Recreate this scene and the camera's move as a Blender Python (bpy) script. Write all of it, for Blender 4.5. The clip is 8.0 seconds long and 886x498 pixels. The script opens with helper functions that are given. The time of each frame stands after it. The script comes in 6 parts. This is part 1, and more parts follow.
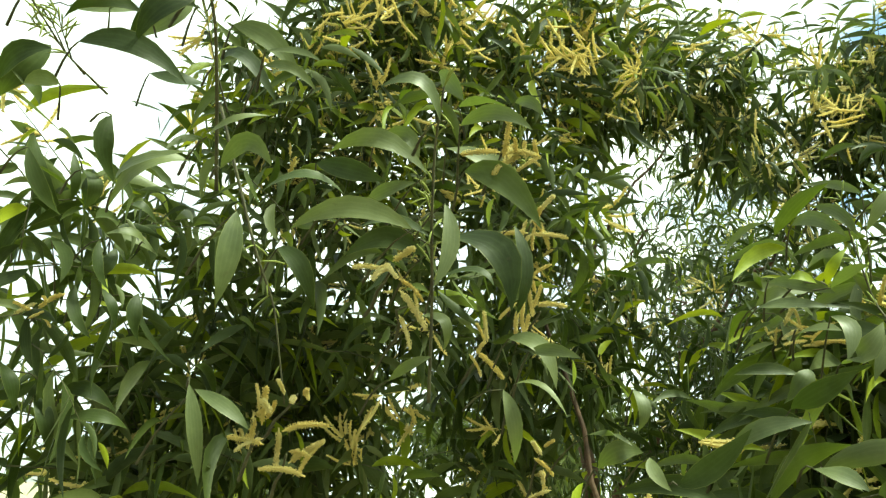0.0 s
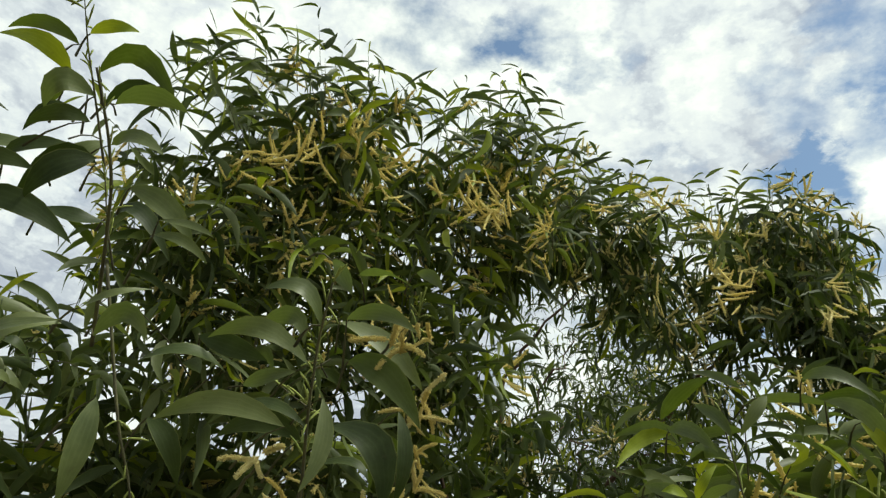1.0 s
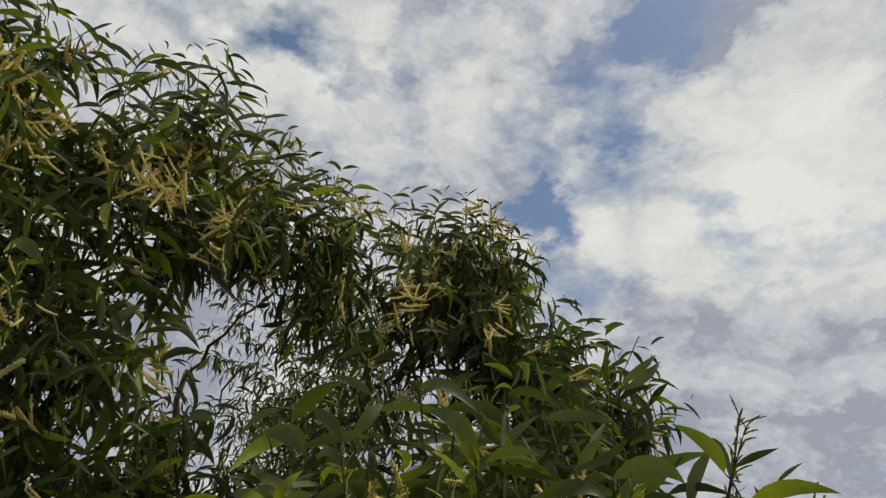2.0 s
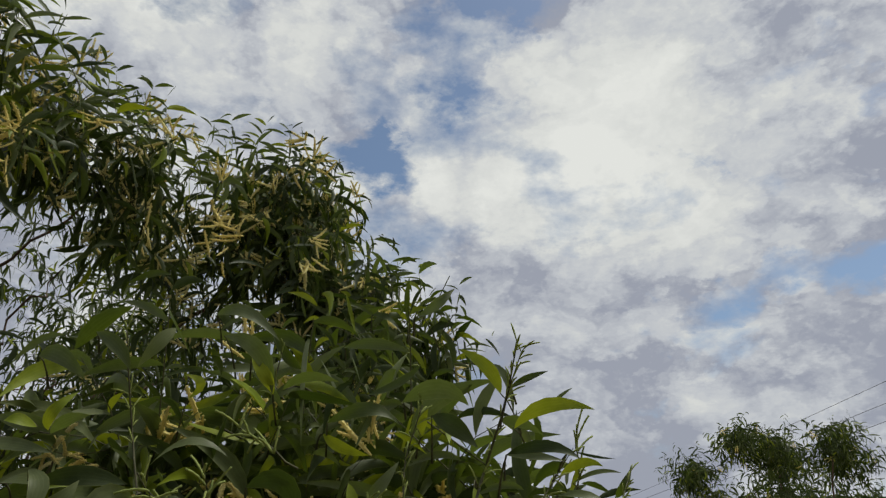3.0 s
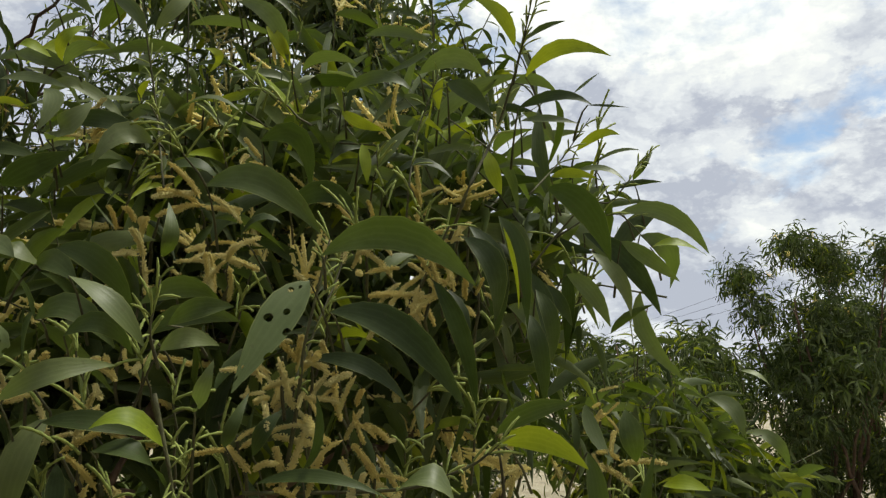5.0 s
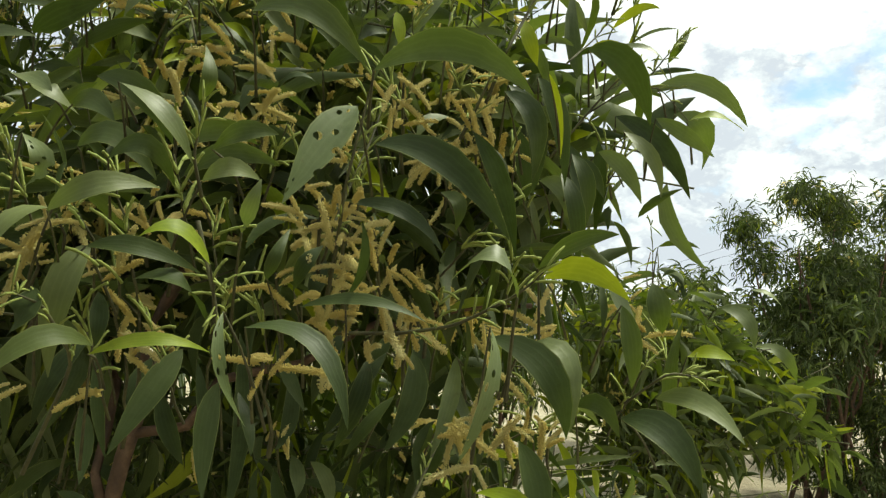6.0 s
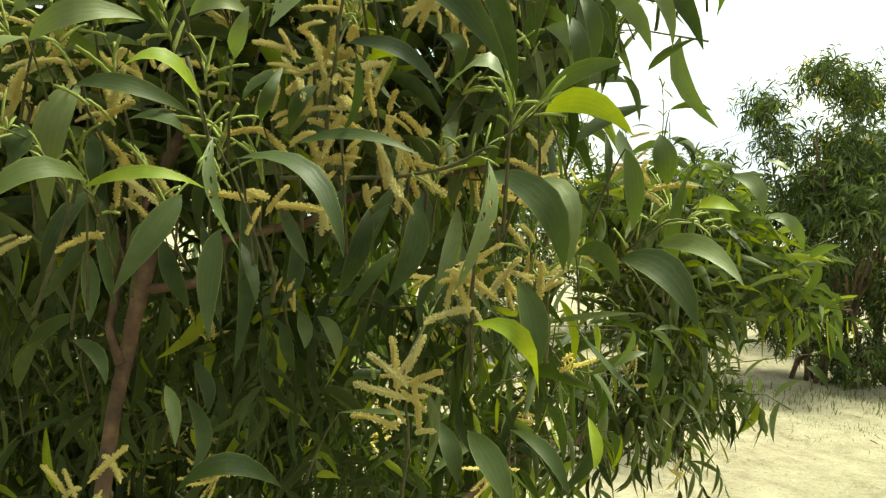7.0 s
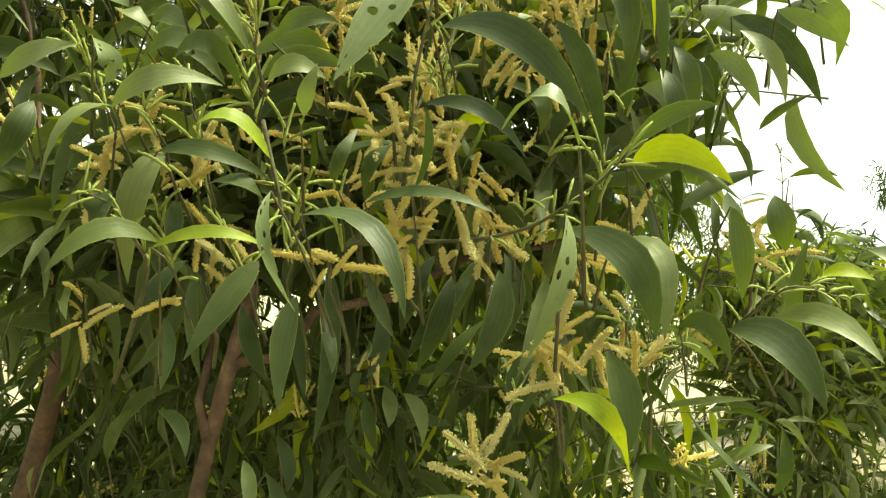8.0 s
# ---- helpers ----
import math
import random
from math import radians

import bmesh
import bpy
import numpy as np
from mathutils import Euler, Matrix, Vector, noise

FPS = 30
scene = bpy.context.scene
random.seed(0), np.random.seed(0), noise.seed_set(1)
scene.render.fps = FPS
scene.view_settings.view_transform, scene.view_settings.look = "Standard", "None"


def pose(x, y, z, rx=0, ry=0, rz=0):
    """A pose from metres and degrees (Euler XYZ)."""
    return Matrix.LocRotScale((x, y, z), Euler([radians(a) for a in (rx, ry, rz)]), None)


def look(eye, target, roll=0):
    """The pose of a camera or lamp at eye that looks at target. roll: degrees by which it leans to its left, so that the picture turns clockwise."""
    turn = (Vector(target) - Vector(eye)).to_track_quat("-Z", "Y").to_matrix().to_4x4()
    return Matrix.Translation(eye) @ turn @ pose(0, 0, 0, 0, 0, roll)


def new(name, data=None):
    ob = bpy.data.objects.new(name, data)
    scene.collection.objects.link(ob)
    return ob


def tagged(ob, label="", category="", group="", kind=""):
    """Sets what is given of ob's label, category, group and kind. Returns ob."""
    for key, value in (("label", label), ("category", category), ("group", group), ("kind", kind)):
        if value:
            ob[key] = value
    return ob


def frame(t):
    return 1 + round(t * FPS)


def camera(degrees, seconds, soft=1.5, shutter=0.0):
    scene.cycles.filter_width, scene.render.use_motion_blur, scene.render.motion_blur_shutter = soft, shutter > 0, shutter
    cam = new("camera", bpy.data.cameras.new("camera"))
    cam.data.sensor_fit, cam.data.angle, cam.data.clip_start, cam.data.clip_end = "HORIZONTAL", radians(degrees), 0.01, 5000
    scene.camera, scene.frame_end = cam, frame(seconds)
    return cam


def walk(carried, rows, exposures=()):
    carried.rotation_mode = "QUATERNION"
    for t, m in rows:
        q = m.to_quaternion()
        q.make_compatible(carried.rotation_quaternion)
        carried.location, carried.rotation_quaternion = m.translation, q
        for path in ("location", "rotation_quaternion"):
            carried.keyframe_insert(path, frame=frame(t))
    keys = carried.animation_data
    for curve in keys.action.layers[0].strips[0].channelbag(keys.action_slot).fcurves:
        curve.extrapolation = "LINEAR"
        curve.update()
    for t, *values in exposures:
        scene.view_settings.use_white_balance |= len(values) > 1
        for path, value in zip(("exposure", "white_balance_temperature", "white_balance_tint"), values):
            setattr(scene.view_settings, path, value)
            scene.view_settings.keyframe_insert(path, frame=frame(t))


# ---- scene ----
cam = camera(64.0, 8.0, soft=1.3)
PATH = [
    (0, (-0.209, -0.006, 1.661), (-1.52, 1.4, 2.215), -0.1),
    (0.5, (-0.191, -0.029, 1.715), (-1.416, 1.399, 2.393), 0.8),
    (1, (-0.148, -0.005, 1.779), (-1.247, 1.456, 2.589), 3.1),
    (1.5, (-0.098, 0.031, 1.808), (-0.961, 1.601, 2.698), 3.4),
    (2, (-0.008, 0.123, 1.795), (-0.481, 1.875, 2.636), 1.2),
    (3.3, (0.039, 0.135, 1.742), (0.053, 2.023, 2.4), -1.5),
    (3.5, (0.047, 0.143, 1.714), (0.058, 2.044, 2.338), -1.8),
    (4, (0.057, 0.174, 1.65), (0.046, 2.118, 2.122), -0.0),
    (4.5, (0.061, 0.205, 1.581), (-0.001, 2.168, 1.963), 0.5),
    (4.7, (0.099, 0.205, 1.58), (-0.052, 2.177, 1.88), 0.2),
    (6, (0.056, 0.21, 1.461), (-0.129, 2.201, 1.509), 3.0),
    (6.5, (0.071, 0.227, 1.436), (-0.129, 2.215, 1.36), 2.9),
    (7, (0.07, 0.219, 1.414), (-0.131, 2.192, 1.151), 2.6),
    (7.5, (0.077, 0.221, 1.379), (-0.227, 2.185, 1.152), 2.8),
    (8, (0.096, 0.272, 1.391), (-0.432, 2.201, 1.359), 1.9),
]
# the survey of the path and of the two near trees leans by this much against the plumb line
PLUMB = Matrix.Translation((0, 0.15, 1.6)) @ pose(0, 0, 0, 5.5) @ Matrix.Translation((0, -0.15, -1.6))
walk(cam, [(t, PLUMB @ look(e, g, r)) for t, e, g, r in PATH],
     exposures=[(0.0, 1.55, 6900, -22), (0.5, 1.1, 6700, -17), (1.0, 0.36, 6550, -4), (1.6, -0.17, 6600, 4), (2.2, -0.28, 6550, 5), (3.3, -0.26, 6450, 5),
                (4.5, 0.1, 6500, 4), (6.0, 0.92, 6900, -6), (7.0, 1.5, 7400, -16), (8.0, 1.93, 8100, -16)])

# ---- world and sun: broken bright cloud over blue ----
SUN_EL, SUN_AZ = radians(64), radians(58)
world = bpy.data.worlds.new("sky")
scene.world = world
world.use_nodes = True
wn, wl = world.node_tree.nodes, world.node_tree.links
wn.clear()


def wnode(kind, **sets):
    n = wn.new(kind)
    for k, v in sets.items():
        n.inputs[k.replace("_", " ")].default_value = v
    return n


def wmath(op, a, b=None, c=None):
    n = wn.new("ShaderNodeMath")
    n.operation = op
    for i, v in enumerate((a, b, c)):
        if v is None:
            continue
        if isinstance(v, (int, float)):
            n.inputs[i].default_value = v
        else:
            wl.new(v, n.inputs[i])
    return n.outputs[0]


def wramp(fac, stops):
    n = wn.new("ShaderNodeValToRGB")
    wl.new(fac, n.inputs[0])
    els = n.color_ramp.elements
    while len(els) < len(stops):
        els.new(0.5)
    for e, (p, c) in zip(els, stops):
        e.position, e.color = p, (*c, 1)
    return n.outputs[0]


nishita = wn.new("ShaderNodeTexSky")
nishita.sky_type, nishita.sun_disc = "NISHITA", False
nishita.sun_elevation, nishita.sun_rotation = SUN_EL, SUN_AZ
tc = wn.new("ShaderNodeTexCoord")
sep = wn.new("ShaderNodeSeparateXYZ")
wl.new(tc.outputs["Generated"], sep.inputs[0])
flat = wn.new("ShaderNodeCombineXYZ")
wl.new(sep.outputs[0], flat.inputs[0])
wl.new(sep.outputs[1], flat.inputs[1])
wl.new(wmath("MULTIPLY", sep.outputs[2], 1.7), flat.inputs[2])


def wnoise(scale, detail, rough, distort, shift):
    m = wn.new("ShaderNodeMapping")
    m.inputs["Location"].default_value = shift
    wl.new(flat.outputs[0], m.inputs[0])
    n = wnode("ShaderNodeTexNoise", Scale=scale, Detail=detail, Roughness=rough, Distortion=distort)
    wl.new(m.outputs[0], n.inputs["Vector"])
    return n.outputs[0]


def wnoise_vector(scale, detail, amount):
    """The direction looked in, shaken by noise, so that cloud edges come out ragged."""
    n = wnode("ShaderNodeTexNoise", Scale=scale, Detail=detail, Roughness=0.6)
    wl.new(flat.outputs[0], n.inputs["Vector"])
    mid = wn.new("ShaderNodeVectorMath")
    mid.operation = "SUBTRACT"
    wl.new(n.outputs["Color"], mid.inputs[0])
    mid.inputs[1].default_value = (0.5, 0.5, 0.5)
    grown = wn.new("ShaderNodeVectorMath")
    grown.operation = "MULTIPLY_ADD"
    wl.new(mid.outputs[0], grown.inputs[0])
    grown.inputs[1].default_value = (amount, amount, amount)
    wl.new(tc.outputs["Generated"], grown.inputs[2])
    return grown.outputs[0]


ragged = wnoise_vector(5.5, 7, 0.34)


def patch(direction, wide, high):
    """1 at the heart of a patch of the sky, falling to 0 at its edge."""
    ahead = (PLUMB.to_3x3() @ Vector(direction)).normalized()
    across = ahead.cross((0, 0, 1)).normalized()
    up = across.cross(ahead)
    total = None
    for axis_way, size in ((across, wide), (up, high), (ahead, max(wide, high) * 1.6)):
        v = wn.new("ShaderNodeVectorMath")
        v.operation = "SUBTRACT"
        wl.new(ragged, v.inputs[0])
        v.inputs[1].default_value = ahead
        dot = wn.new("ShaderNodeVectorMath")
        dot.operation = "DOT_PRODUCT"
        wl.new(v.outputs[0], dot.inputs[0])
        dot.inputs[1].default_value = axis_way / size
        square = wmath("POWER", wmath("ABSOLUTE", dot.outputs["Value"]), 2.0)
        total = square if total is None else wmath("ADD", total, square)
    return wmath("MAXIMUM", wmath("SUBTRACT", 1.0, total), 0.0)


def puffs(scale, shift):
    """Rounded heads of cumulus."""
    m = wn.new("ShaderNodeMapping")
    m.inputs["Location"].default_value = shift
    wl.new(ragged, m.inputs[0])
    n = wnode("ShaderNodeTexVoronoi", Scale=scale, Detail=3.0, Roughness=0.55)
    n.feature = "SMOOTH_F1"
    n.inputs["Smoothness"].default_value = 0.35
    wl.new(m.outputs[0], n.inputs["Vector"])
    return wmath("SUBTRACT", 1.0, n.outputs["Distance"])


# blue openings and sunlit heads of cloud: direction, half width, half height, weight
OPENINGS = [((-0.31, 0.70, 0.64), 0.17, 0.1, 0.17), ((0.02, 0.784, 0.622), 0.1, 0.12, 0.16), ((0.1, 0.74, 0.665), 0.12, 0.09, 0.13), ((-0.103, 0.883, 0.459), 0.11, 0.05, 0.15), ((0.411, 0.767, 0.492), 0.17, 0.06, 0.13),
            ((0.44, 0.86, 0.275), 0.24, 0.055, 0.14), ((0.27, 0.93, 0.2), 0.16, 0.06, 0.11), ((-0.29, 0.80, 0.51), 0.07, 0.06, 0.08)]
HEADS = [((0.1, 0.86, 0.49), 0.26, 0.17, 0.17), ((0.26, 0.85, 0.43), 0.2, 0.16, 0.15), ((0.24, 0.78, 0.59), 0.16, 0.1, 0.13), ((-0.5, 0.58, 0.63), 0.3, 0.16, 0.13), ((0.34, 0.92, 0.21), 0.1, 0.04, 0.1), ((-0.17, 0.81, 0.56), 0.12, 0.06, 0.1)]
big = wnoise(2.6, 9, 0.55, 0.1, (3.1, 1.7, 0.6))
fine = wnoise(7.5, 8, 0.6, 0.1, (0.4, 5.2, 0.3))
cover = wmath("ADD", wmath("MULTIPLY", big, 0.6), wmath("MULTIPLY", fine, 0.4))
for way, wide, high, weight in OPENINGS:
    cover = wmath("SUBTRACT", cover, wmath("MULTIPLY", patch(way, wide, high), weight))
mask = wramp(cover, [(0.33, (0, 0, 0)), (0.45, (1, 1, 1))])
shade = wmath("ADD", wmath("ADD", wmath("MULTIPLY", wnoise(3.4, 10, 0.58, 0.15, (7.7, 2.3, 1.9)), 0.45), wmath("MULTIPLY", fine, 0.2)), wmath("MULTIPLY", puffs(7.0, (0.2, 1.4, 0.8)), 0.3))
for way, wide, high, weight in HEADS:
    shade = wmath("ADD", shade, wmath("MULTIPLY", patch(way, wide, high), weight))
cloud = wramp(shade, [(0.22, (0.50, 0.52, 0.63)), (0.34, (0.80, 0.81, 0.875)), (0.46, (1.02, 1.01, 1.0)), (0.62, (1.17, 1.15, 1.12))])
bright = wn.new("ShaderNodeVectorMath")
bright.operation = "SCALE"
wl.new(cloud, bright.inputs[0])
bright.inputs["Scale"].default_value = 8.0
blue = wn.new("ShaderNodeVectorMath")
blue.operation = "SCALE"
wl.new(nishita.outputs[0], blue.inputs[0])
blue.inputs["Scale"].default_value = 1.1
mix = wn.new("ShaderNodeMix")
mix.data_type = "RGBA"
wl.new(mask, mix.inputs["Factor"])
wl.new(blue.outputs[0], mix.inputs["A"])
wl.new(bright.outputs[0], mix.inputs["B"])
back = wnode("ShaderNodeBackground", Strength=0.1)
wl.new(mix.outputs["Result"], back.inputs[0])
wout = wn.new("ShaderNodeOutputWorld")
wl.new(back.outputs[0], wout.inputs[0])

sun = new("sun", bpy.data.lights.new("sun", "SUN"))
sun.data.energy, sun.data.angle, sun.data.color = 3.4, radians(16), (1.0, 0.95, 0.86)
sun.matrix_world = look((0, 0, 20), (0 - math.sin(SUN_AZ) * math.cos(SUN_EL) * 9, 0 - math.cos(SUN_AZ) * math.cos(SUN_EL) * 9, 20 - math.sin(SUN_EL) * 9))

# ---- materials ----


class Mat:
    """A node material with a few short-hands."""

    def __init__(self, name):
        self.m = bpy.data.materials.new(name)
        self.m.use_nodes = True
        self.t = self.m.node_tree
        self.t.nodes.clear()
        self.out = self.node("ShaderNodeOutputMaterial")
        self.bsdf = self.node("ShaderNodeBsdfPrincipled")
        self.link(self.bsdf.outputs[0], self.out.inputs[0])

    def node(self, kind):
        return self.t.nodes.new(kind)

    def link(self, a, b):
        self.t.links.new(a, b)

    def math(self, op, a, b=None, c=None):
        n = self.node("ShaderNodeMath")
        n.operation = op
        for i, v in enumerate((a, b, c)):
            if v is None:
                continue
            if isinstance(v, (int, float)):
                n.inputs[i].default_value = v
            else:
                self.link(v, n.inputs[i])
        return n.outputs[0]

    def noise(self, scale, detail=4, rough=0.55, coord="Object"):
        c = self.node("ShaderNodeTexCoord")
        n = self.node("ShaderNodeTexNoise")
        self.link(c.outputs[coord], n.inputs["Vector"])
        n.inputs["Scale"].default_value, n.inputs["Detail"].default_value, n.inputs["Roughness"].default_value = scale, detail, rough
        return n.outputs[0]

    def ramp(self, fac, stops):
        n = self.node("ShaderNodeValToRGB")
        self.link(fac, n.inputs[0])
        els = n.color_ramp.elements
        while len(els) < len(stops):
            els.new(0.5)
        for e, (p, c) in zip(els, stops):
            e.position, e.color = p, (*c, 1)
        return n.outputs[0]

    def mix(self, fac, a, b, mode="MIX"):
        n = self.node("ShaderNodeMix")
        n.data_type, n.blend_type = "RGBA", mode
        for v, key in ((fac, "Factor"), (a, "A"), (b, "B")):
            if isinstance(v, (int, float)):
                n.inputs[key].default_value = v
            elif isinstance(v, tuple):
                n.inputs[key].default_value = (*v, 1)
            else:
                self.link(v, n.inputs[key])
        return n.outputs["Result"]

    def rand(self):
        """A random number that differs from piece to piece."""
        o, g = self.node("ShaderNodeObjectInfo"), self.node("ShaderNodeNewGeometry")
        return self.math("FRACT", self.math("ADD", o.outputs["Random"], g.outputs["Random Per Island"]))

    def bump(self, height, strength, distance):
        n = self.node("ShaderNodeBump")
        n.inputs["Strength"].default_value, n.inputs["Distance"].default_value = strength, distance
        self.link(height, n.inputs["Height"])
        self.link(n.outputs[0], self.bsdf.inputs["Normal"])


def leaf_material(name, dark, mid, light, through_col, rough=0.5, shine=0.2, holes=False):
    """A phyllode: length-wise veins, blotches, a paler edge, light passing through the blade."""
    m = Mat(name)
    r = m.rand()
    base = m.ramp(r, [(0.0, dark), (0.55, mid), (1.0, light)])
    blotch = m.noise(34, 5, 0.65)
    base = m.mix(m.math("MULTIPLY", blotch, 0.55), base, tuple(c * 0.55 for c in dark))
    uv = m.node("ShaderNodeTexCoord")
    s = m.node("ShaderNodeSeparateXYZ")
    m.link(uv.outputs["UV"], s.inputs[0])
    veins = m.math("POWER", m.math("ABSOLUTE", m.math("SINE", m.math("MULTIPLY", s.outputs[1], 15.7))), 6.0)
    base = m.mix(m.math("MULTIPLY", veins, 0.07), base, tuple(min(1, c * 1.9 + 0.03) for c in light))
    edge = m.math("GREATER_THAN", m.math("ABSOLUTE", m.math("SUBTRACT", s.outputs[1], 0.5)), 0.465)
    base = m.mix(m.math("MULTIPLY", edge, 0.35), base, (0.26, 0.28, 0.08))
    dust = m.ramp(m.noise(15, 6, 0.7), [(0.45, (0, 0, 0)), (0.7, (0.4, 0.4, 0.4))])
    base = m.mix(dust, base, tuple(c * 1.25 + 0.02 for c in light))
    spots = m.math("GREATER_THAN", m.noise(95, 2), 0.7)
    base = m.mix(m.math("MULTIPLY", spots, 0.3), base, (0.06, 0.045, 0.02))
    m.link(base, m.bsdf.inputs["Base Color"])
    m.bsdf.inputs["Roughness"].default_value = rough
    m.bsdf.inputs["Specular IOR Level"].default_value = shine
    m.bump(m.math("ADD", m.math("MULTIPLY", veins, -0.12), m.math("MULTIPLY", m.noise(70, 5, 0.65), 0.9)), 0.35, 0.0014)
    tr = m.node("ShaderNodeBsdfTranslucent")
    tr.inputs[0].default_value = (*through_col, 1)
    ms = m.node("ShaderNodeMixShader")
    ms.inputs[0].default_value = 0.22
    m.link(m.bsdf.outputs[0], ms.inputs[1])
    m.link(tr.outputs[0], ms.inputs[2])
    m.link(ms.outputs[0], m.out.inputs[0])
    if holes:
        # ragged gaps eaten out of the middle of the blade
        grid = m.node("ShaderNodeMapping")
        grid.inputs["Scale"].default_value = (11, 3.2, 1)
        m.link(uv.outputs["UV"], grid.inputs[0])
        cell = m.node("ShaderNodeTexVoronoi")
        cell.inputs["Scale"].default_value = 1.0
        m.link(grid.outputs[0], cell.inputs["Vector"])
        pick = m.node("ShaderNodeSeparateColor")
        m.link(cell.outputs["Color"], pick.inputs[0])
        gone = m.math("MULTIPLY", m.math("LESS_THAN", cell.outputs["Distance"], 0.3), m.math("GREATER_THAN", pick.outputs[0], 0.62))
        clear = m.node("ShaderNodeBsdfTransparent")
        cut = m.node("ShaderNodeMixShader")
        m.link(gone, cut.inputs[0])
        m.link(ms.outputs[0], cut.inputs[1])
        m.link(clear.outputs[0], cut.inputs[2])
        m.link(cut.outputs[0], m.out.inputs[0])
    return m.m


LEAF = leaf_material("phyllode_green", (0.034, 0.05, 0.012), (0.058, 0.079, 0.019), (0.092, 0.116, 0.028), (0.13, 0.19, 0.012))
YOUNG = leaf_material("phyllode_young", (0.125, 0.175, 0.01), (0.19, 0.25, 0.013), (0.29, 0.33, 0.024), (0.38, 0.43, 0.018))
# Darker copy of the green leaf: shade on inner leaves is put into its colour.
DEEP = leaf_material("phyllode_shade_dark", (0.02, 0.032, 0.007), (0.036, 0.053, 0.011), (0.057, 0.079, 0.017), (0.055, 0.09, 0.008))
PALE = leaf_material("phyllode_greyish", (0.066, 0.086, 0.028), (0.1, 0.121, 0.04), (0.15, 0.174, 0.06), (0.17, 0.24, 0.03), 0.48, 0.3)
CHEWED = leaf_material("phyllode_chewed", (0.08, 0.105, 0.035), (0.1, 0.13, 0.042), (0.13, 0.16, 0.055), (0.15, 0.21, 0.03), 0.48, 0.3, holes=True)


def stick_material(name, a, b, c, scale):
    m = Mat(name)
    m.link(m.ramp(m.noise(scale, 6, 0.65), [(0.3, a), (0.55, b), (0.75, c)]), m.bsdf.inputs["Base Color"])
    m.bsdf.inputs["Roughness"].default_value = 0.85
    m.bump(m.noise(scale * 3, 6, 0.7), 0.6, 0.004)
    return m.m


BARK = stick_material("grey_brown_bark", (0.035, 0.02, 0.011), (0.09, 0.05, 0.026), (0.18, 0.115, 0.066), 26)
TWIG = stick_material("green_brown_twig", (0.03, 0.026, 0.012), (0.07, 0.068, 0.024), (0.12, 0.12, 0.04), 40)


def flower_material():
    m = Mat("cream_catkin")
    base = m.ramp(m.node("ShaderNodeObjectInfo").outputs["Random"], [(0.0, (0.87, 0.69, 0.2)), (0.5, (0.92, 0.79, 0.3)), (1.0, (0.95, 0.87, 0.43))])
    base = m.mix(m.math("MULTIPLY", m.noise(60, 3), 0.4), base, (0.74, 0.62, 0.2))
    m.link(base, m.bsdf.inputs["Base Color"])
    m.bsdf.inputs["Roughness"].default_value = 0.9
    m.bump(m.noise(700, 2), 0.9, 0.002)
    tr = m.node("ShaderNodeBsdfTranslucent")
    tr.inputs[0].default_value = (0.9, 0.78, 0.3, 1)
    ms = m.node("ShaderNodeMixShader")
    ms.inputs[0].default_value = 0.25
    m.link(m.bsdf.outputs[0], ms.inputs[1])
    m.link(tr.outputs[0], ms.inputs[2])
    m.link(ms.outputs[0], m.out.inputs[0])
    return m.m


FLOWER = flower_material()
BUD = stick_material("green_bud", (0.16, 0.2, 0.04), (0.24, 0.28, 0.06), (0.32, 0.36, 0.1), 60)


def sand_material():
    m = Mat("pale_sand")
    big, mid, fine, grit = m.noise(0.45, 6, 0.6), m.noise(3.5, 8, 0.7), m.noise(24, 6, 0.7), m.noise(140, 4, 0.7)
    col = m.ramp(mid, [(0.3, (0.2, 0.165, 0.105)), (0.48, (0.34, 0.292, 0.195)), (0.7, (0.43, 0.385, 0.275))])
    col = m.mix(m.ramp(fine, [(0.54, (0, 0, 0)), (0.66, (0.6, 0.6, 0.6))]), col, (0.15, 0.12, 0.07))
    col = m.mix(m.math("MULTIPLY", m.math("GREATER_THAN", grit, 0.6), 0.35), col, (0.12, 0.095, 0.06))
    col = m.mix(m.ramp(big, [(0.5, (0, 0, 0)), (0.68, (0.3, 0.3, 0.3))]), col, (0.17, 0.17, 0.08))
    m.link(col, m.bsdf.inputs["Base Color"])
    m.bsdf.inputs["Roughness"].default_value = 0.95
    m.bump(m.math("ADD", m.math("ADD", mid, m.math("MULTIPLY", fine, 0.5)), m.math("MULTIPLY", grit, 0.15)), 0.9, 0.07)
    return m.m


SAND = sand_material()
WIRE = stick_material("dark_cable", (0.02, 0.02, 0.02), (0.03, 0.03, 0.03), (0.05, 0.05, 0.05), 5)

# ---- geometry helpers ----
STATIONS = np.array([0.0, 0.08, 0.2, 0.35, 0.5, 0.65, 0.8, 0.92, 1.0])
MEDIUM = np.array([0.0, 0.1, 0.25, 0.45, 0.65, 0.85, 1.0])
COARSE = np.array([0.0, 0.2, 0.5, 0.8, 1.0])


def unit(a):
    return a / np.maximum(np.linalg.norm(a, axis=-1, keepdims=True), 1e-9)


def blade_width(s):
    return np.sin(np.pi * np.clip(s, 0, 1) ** 0.9) ** 0.92 * (1 - 0.1 * s) * 1.02 + 0.02


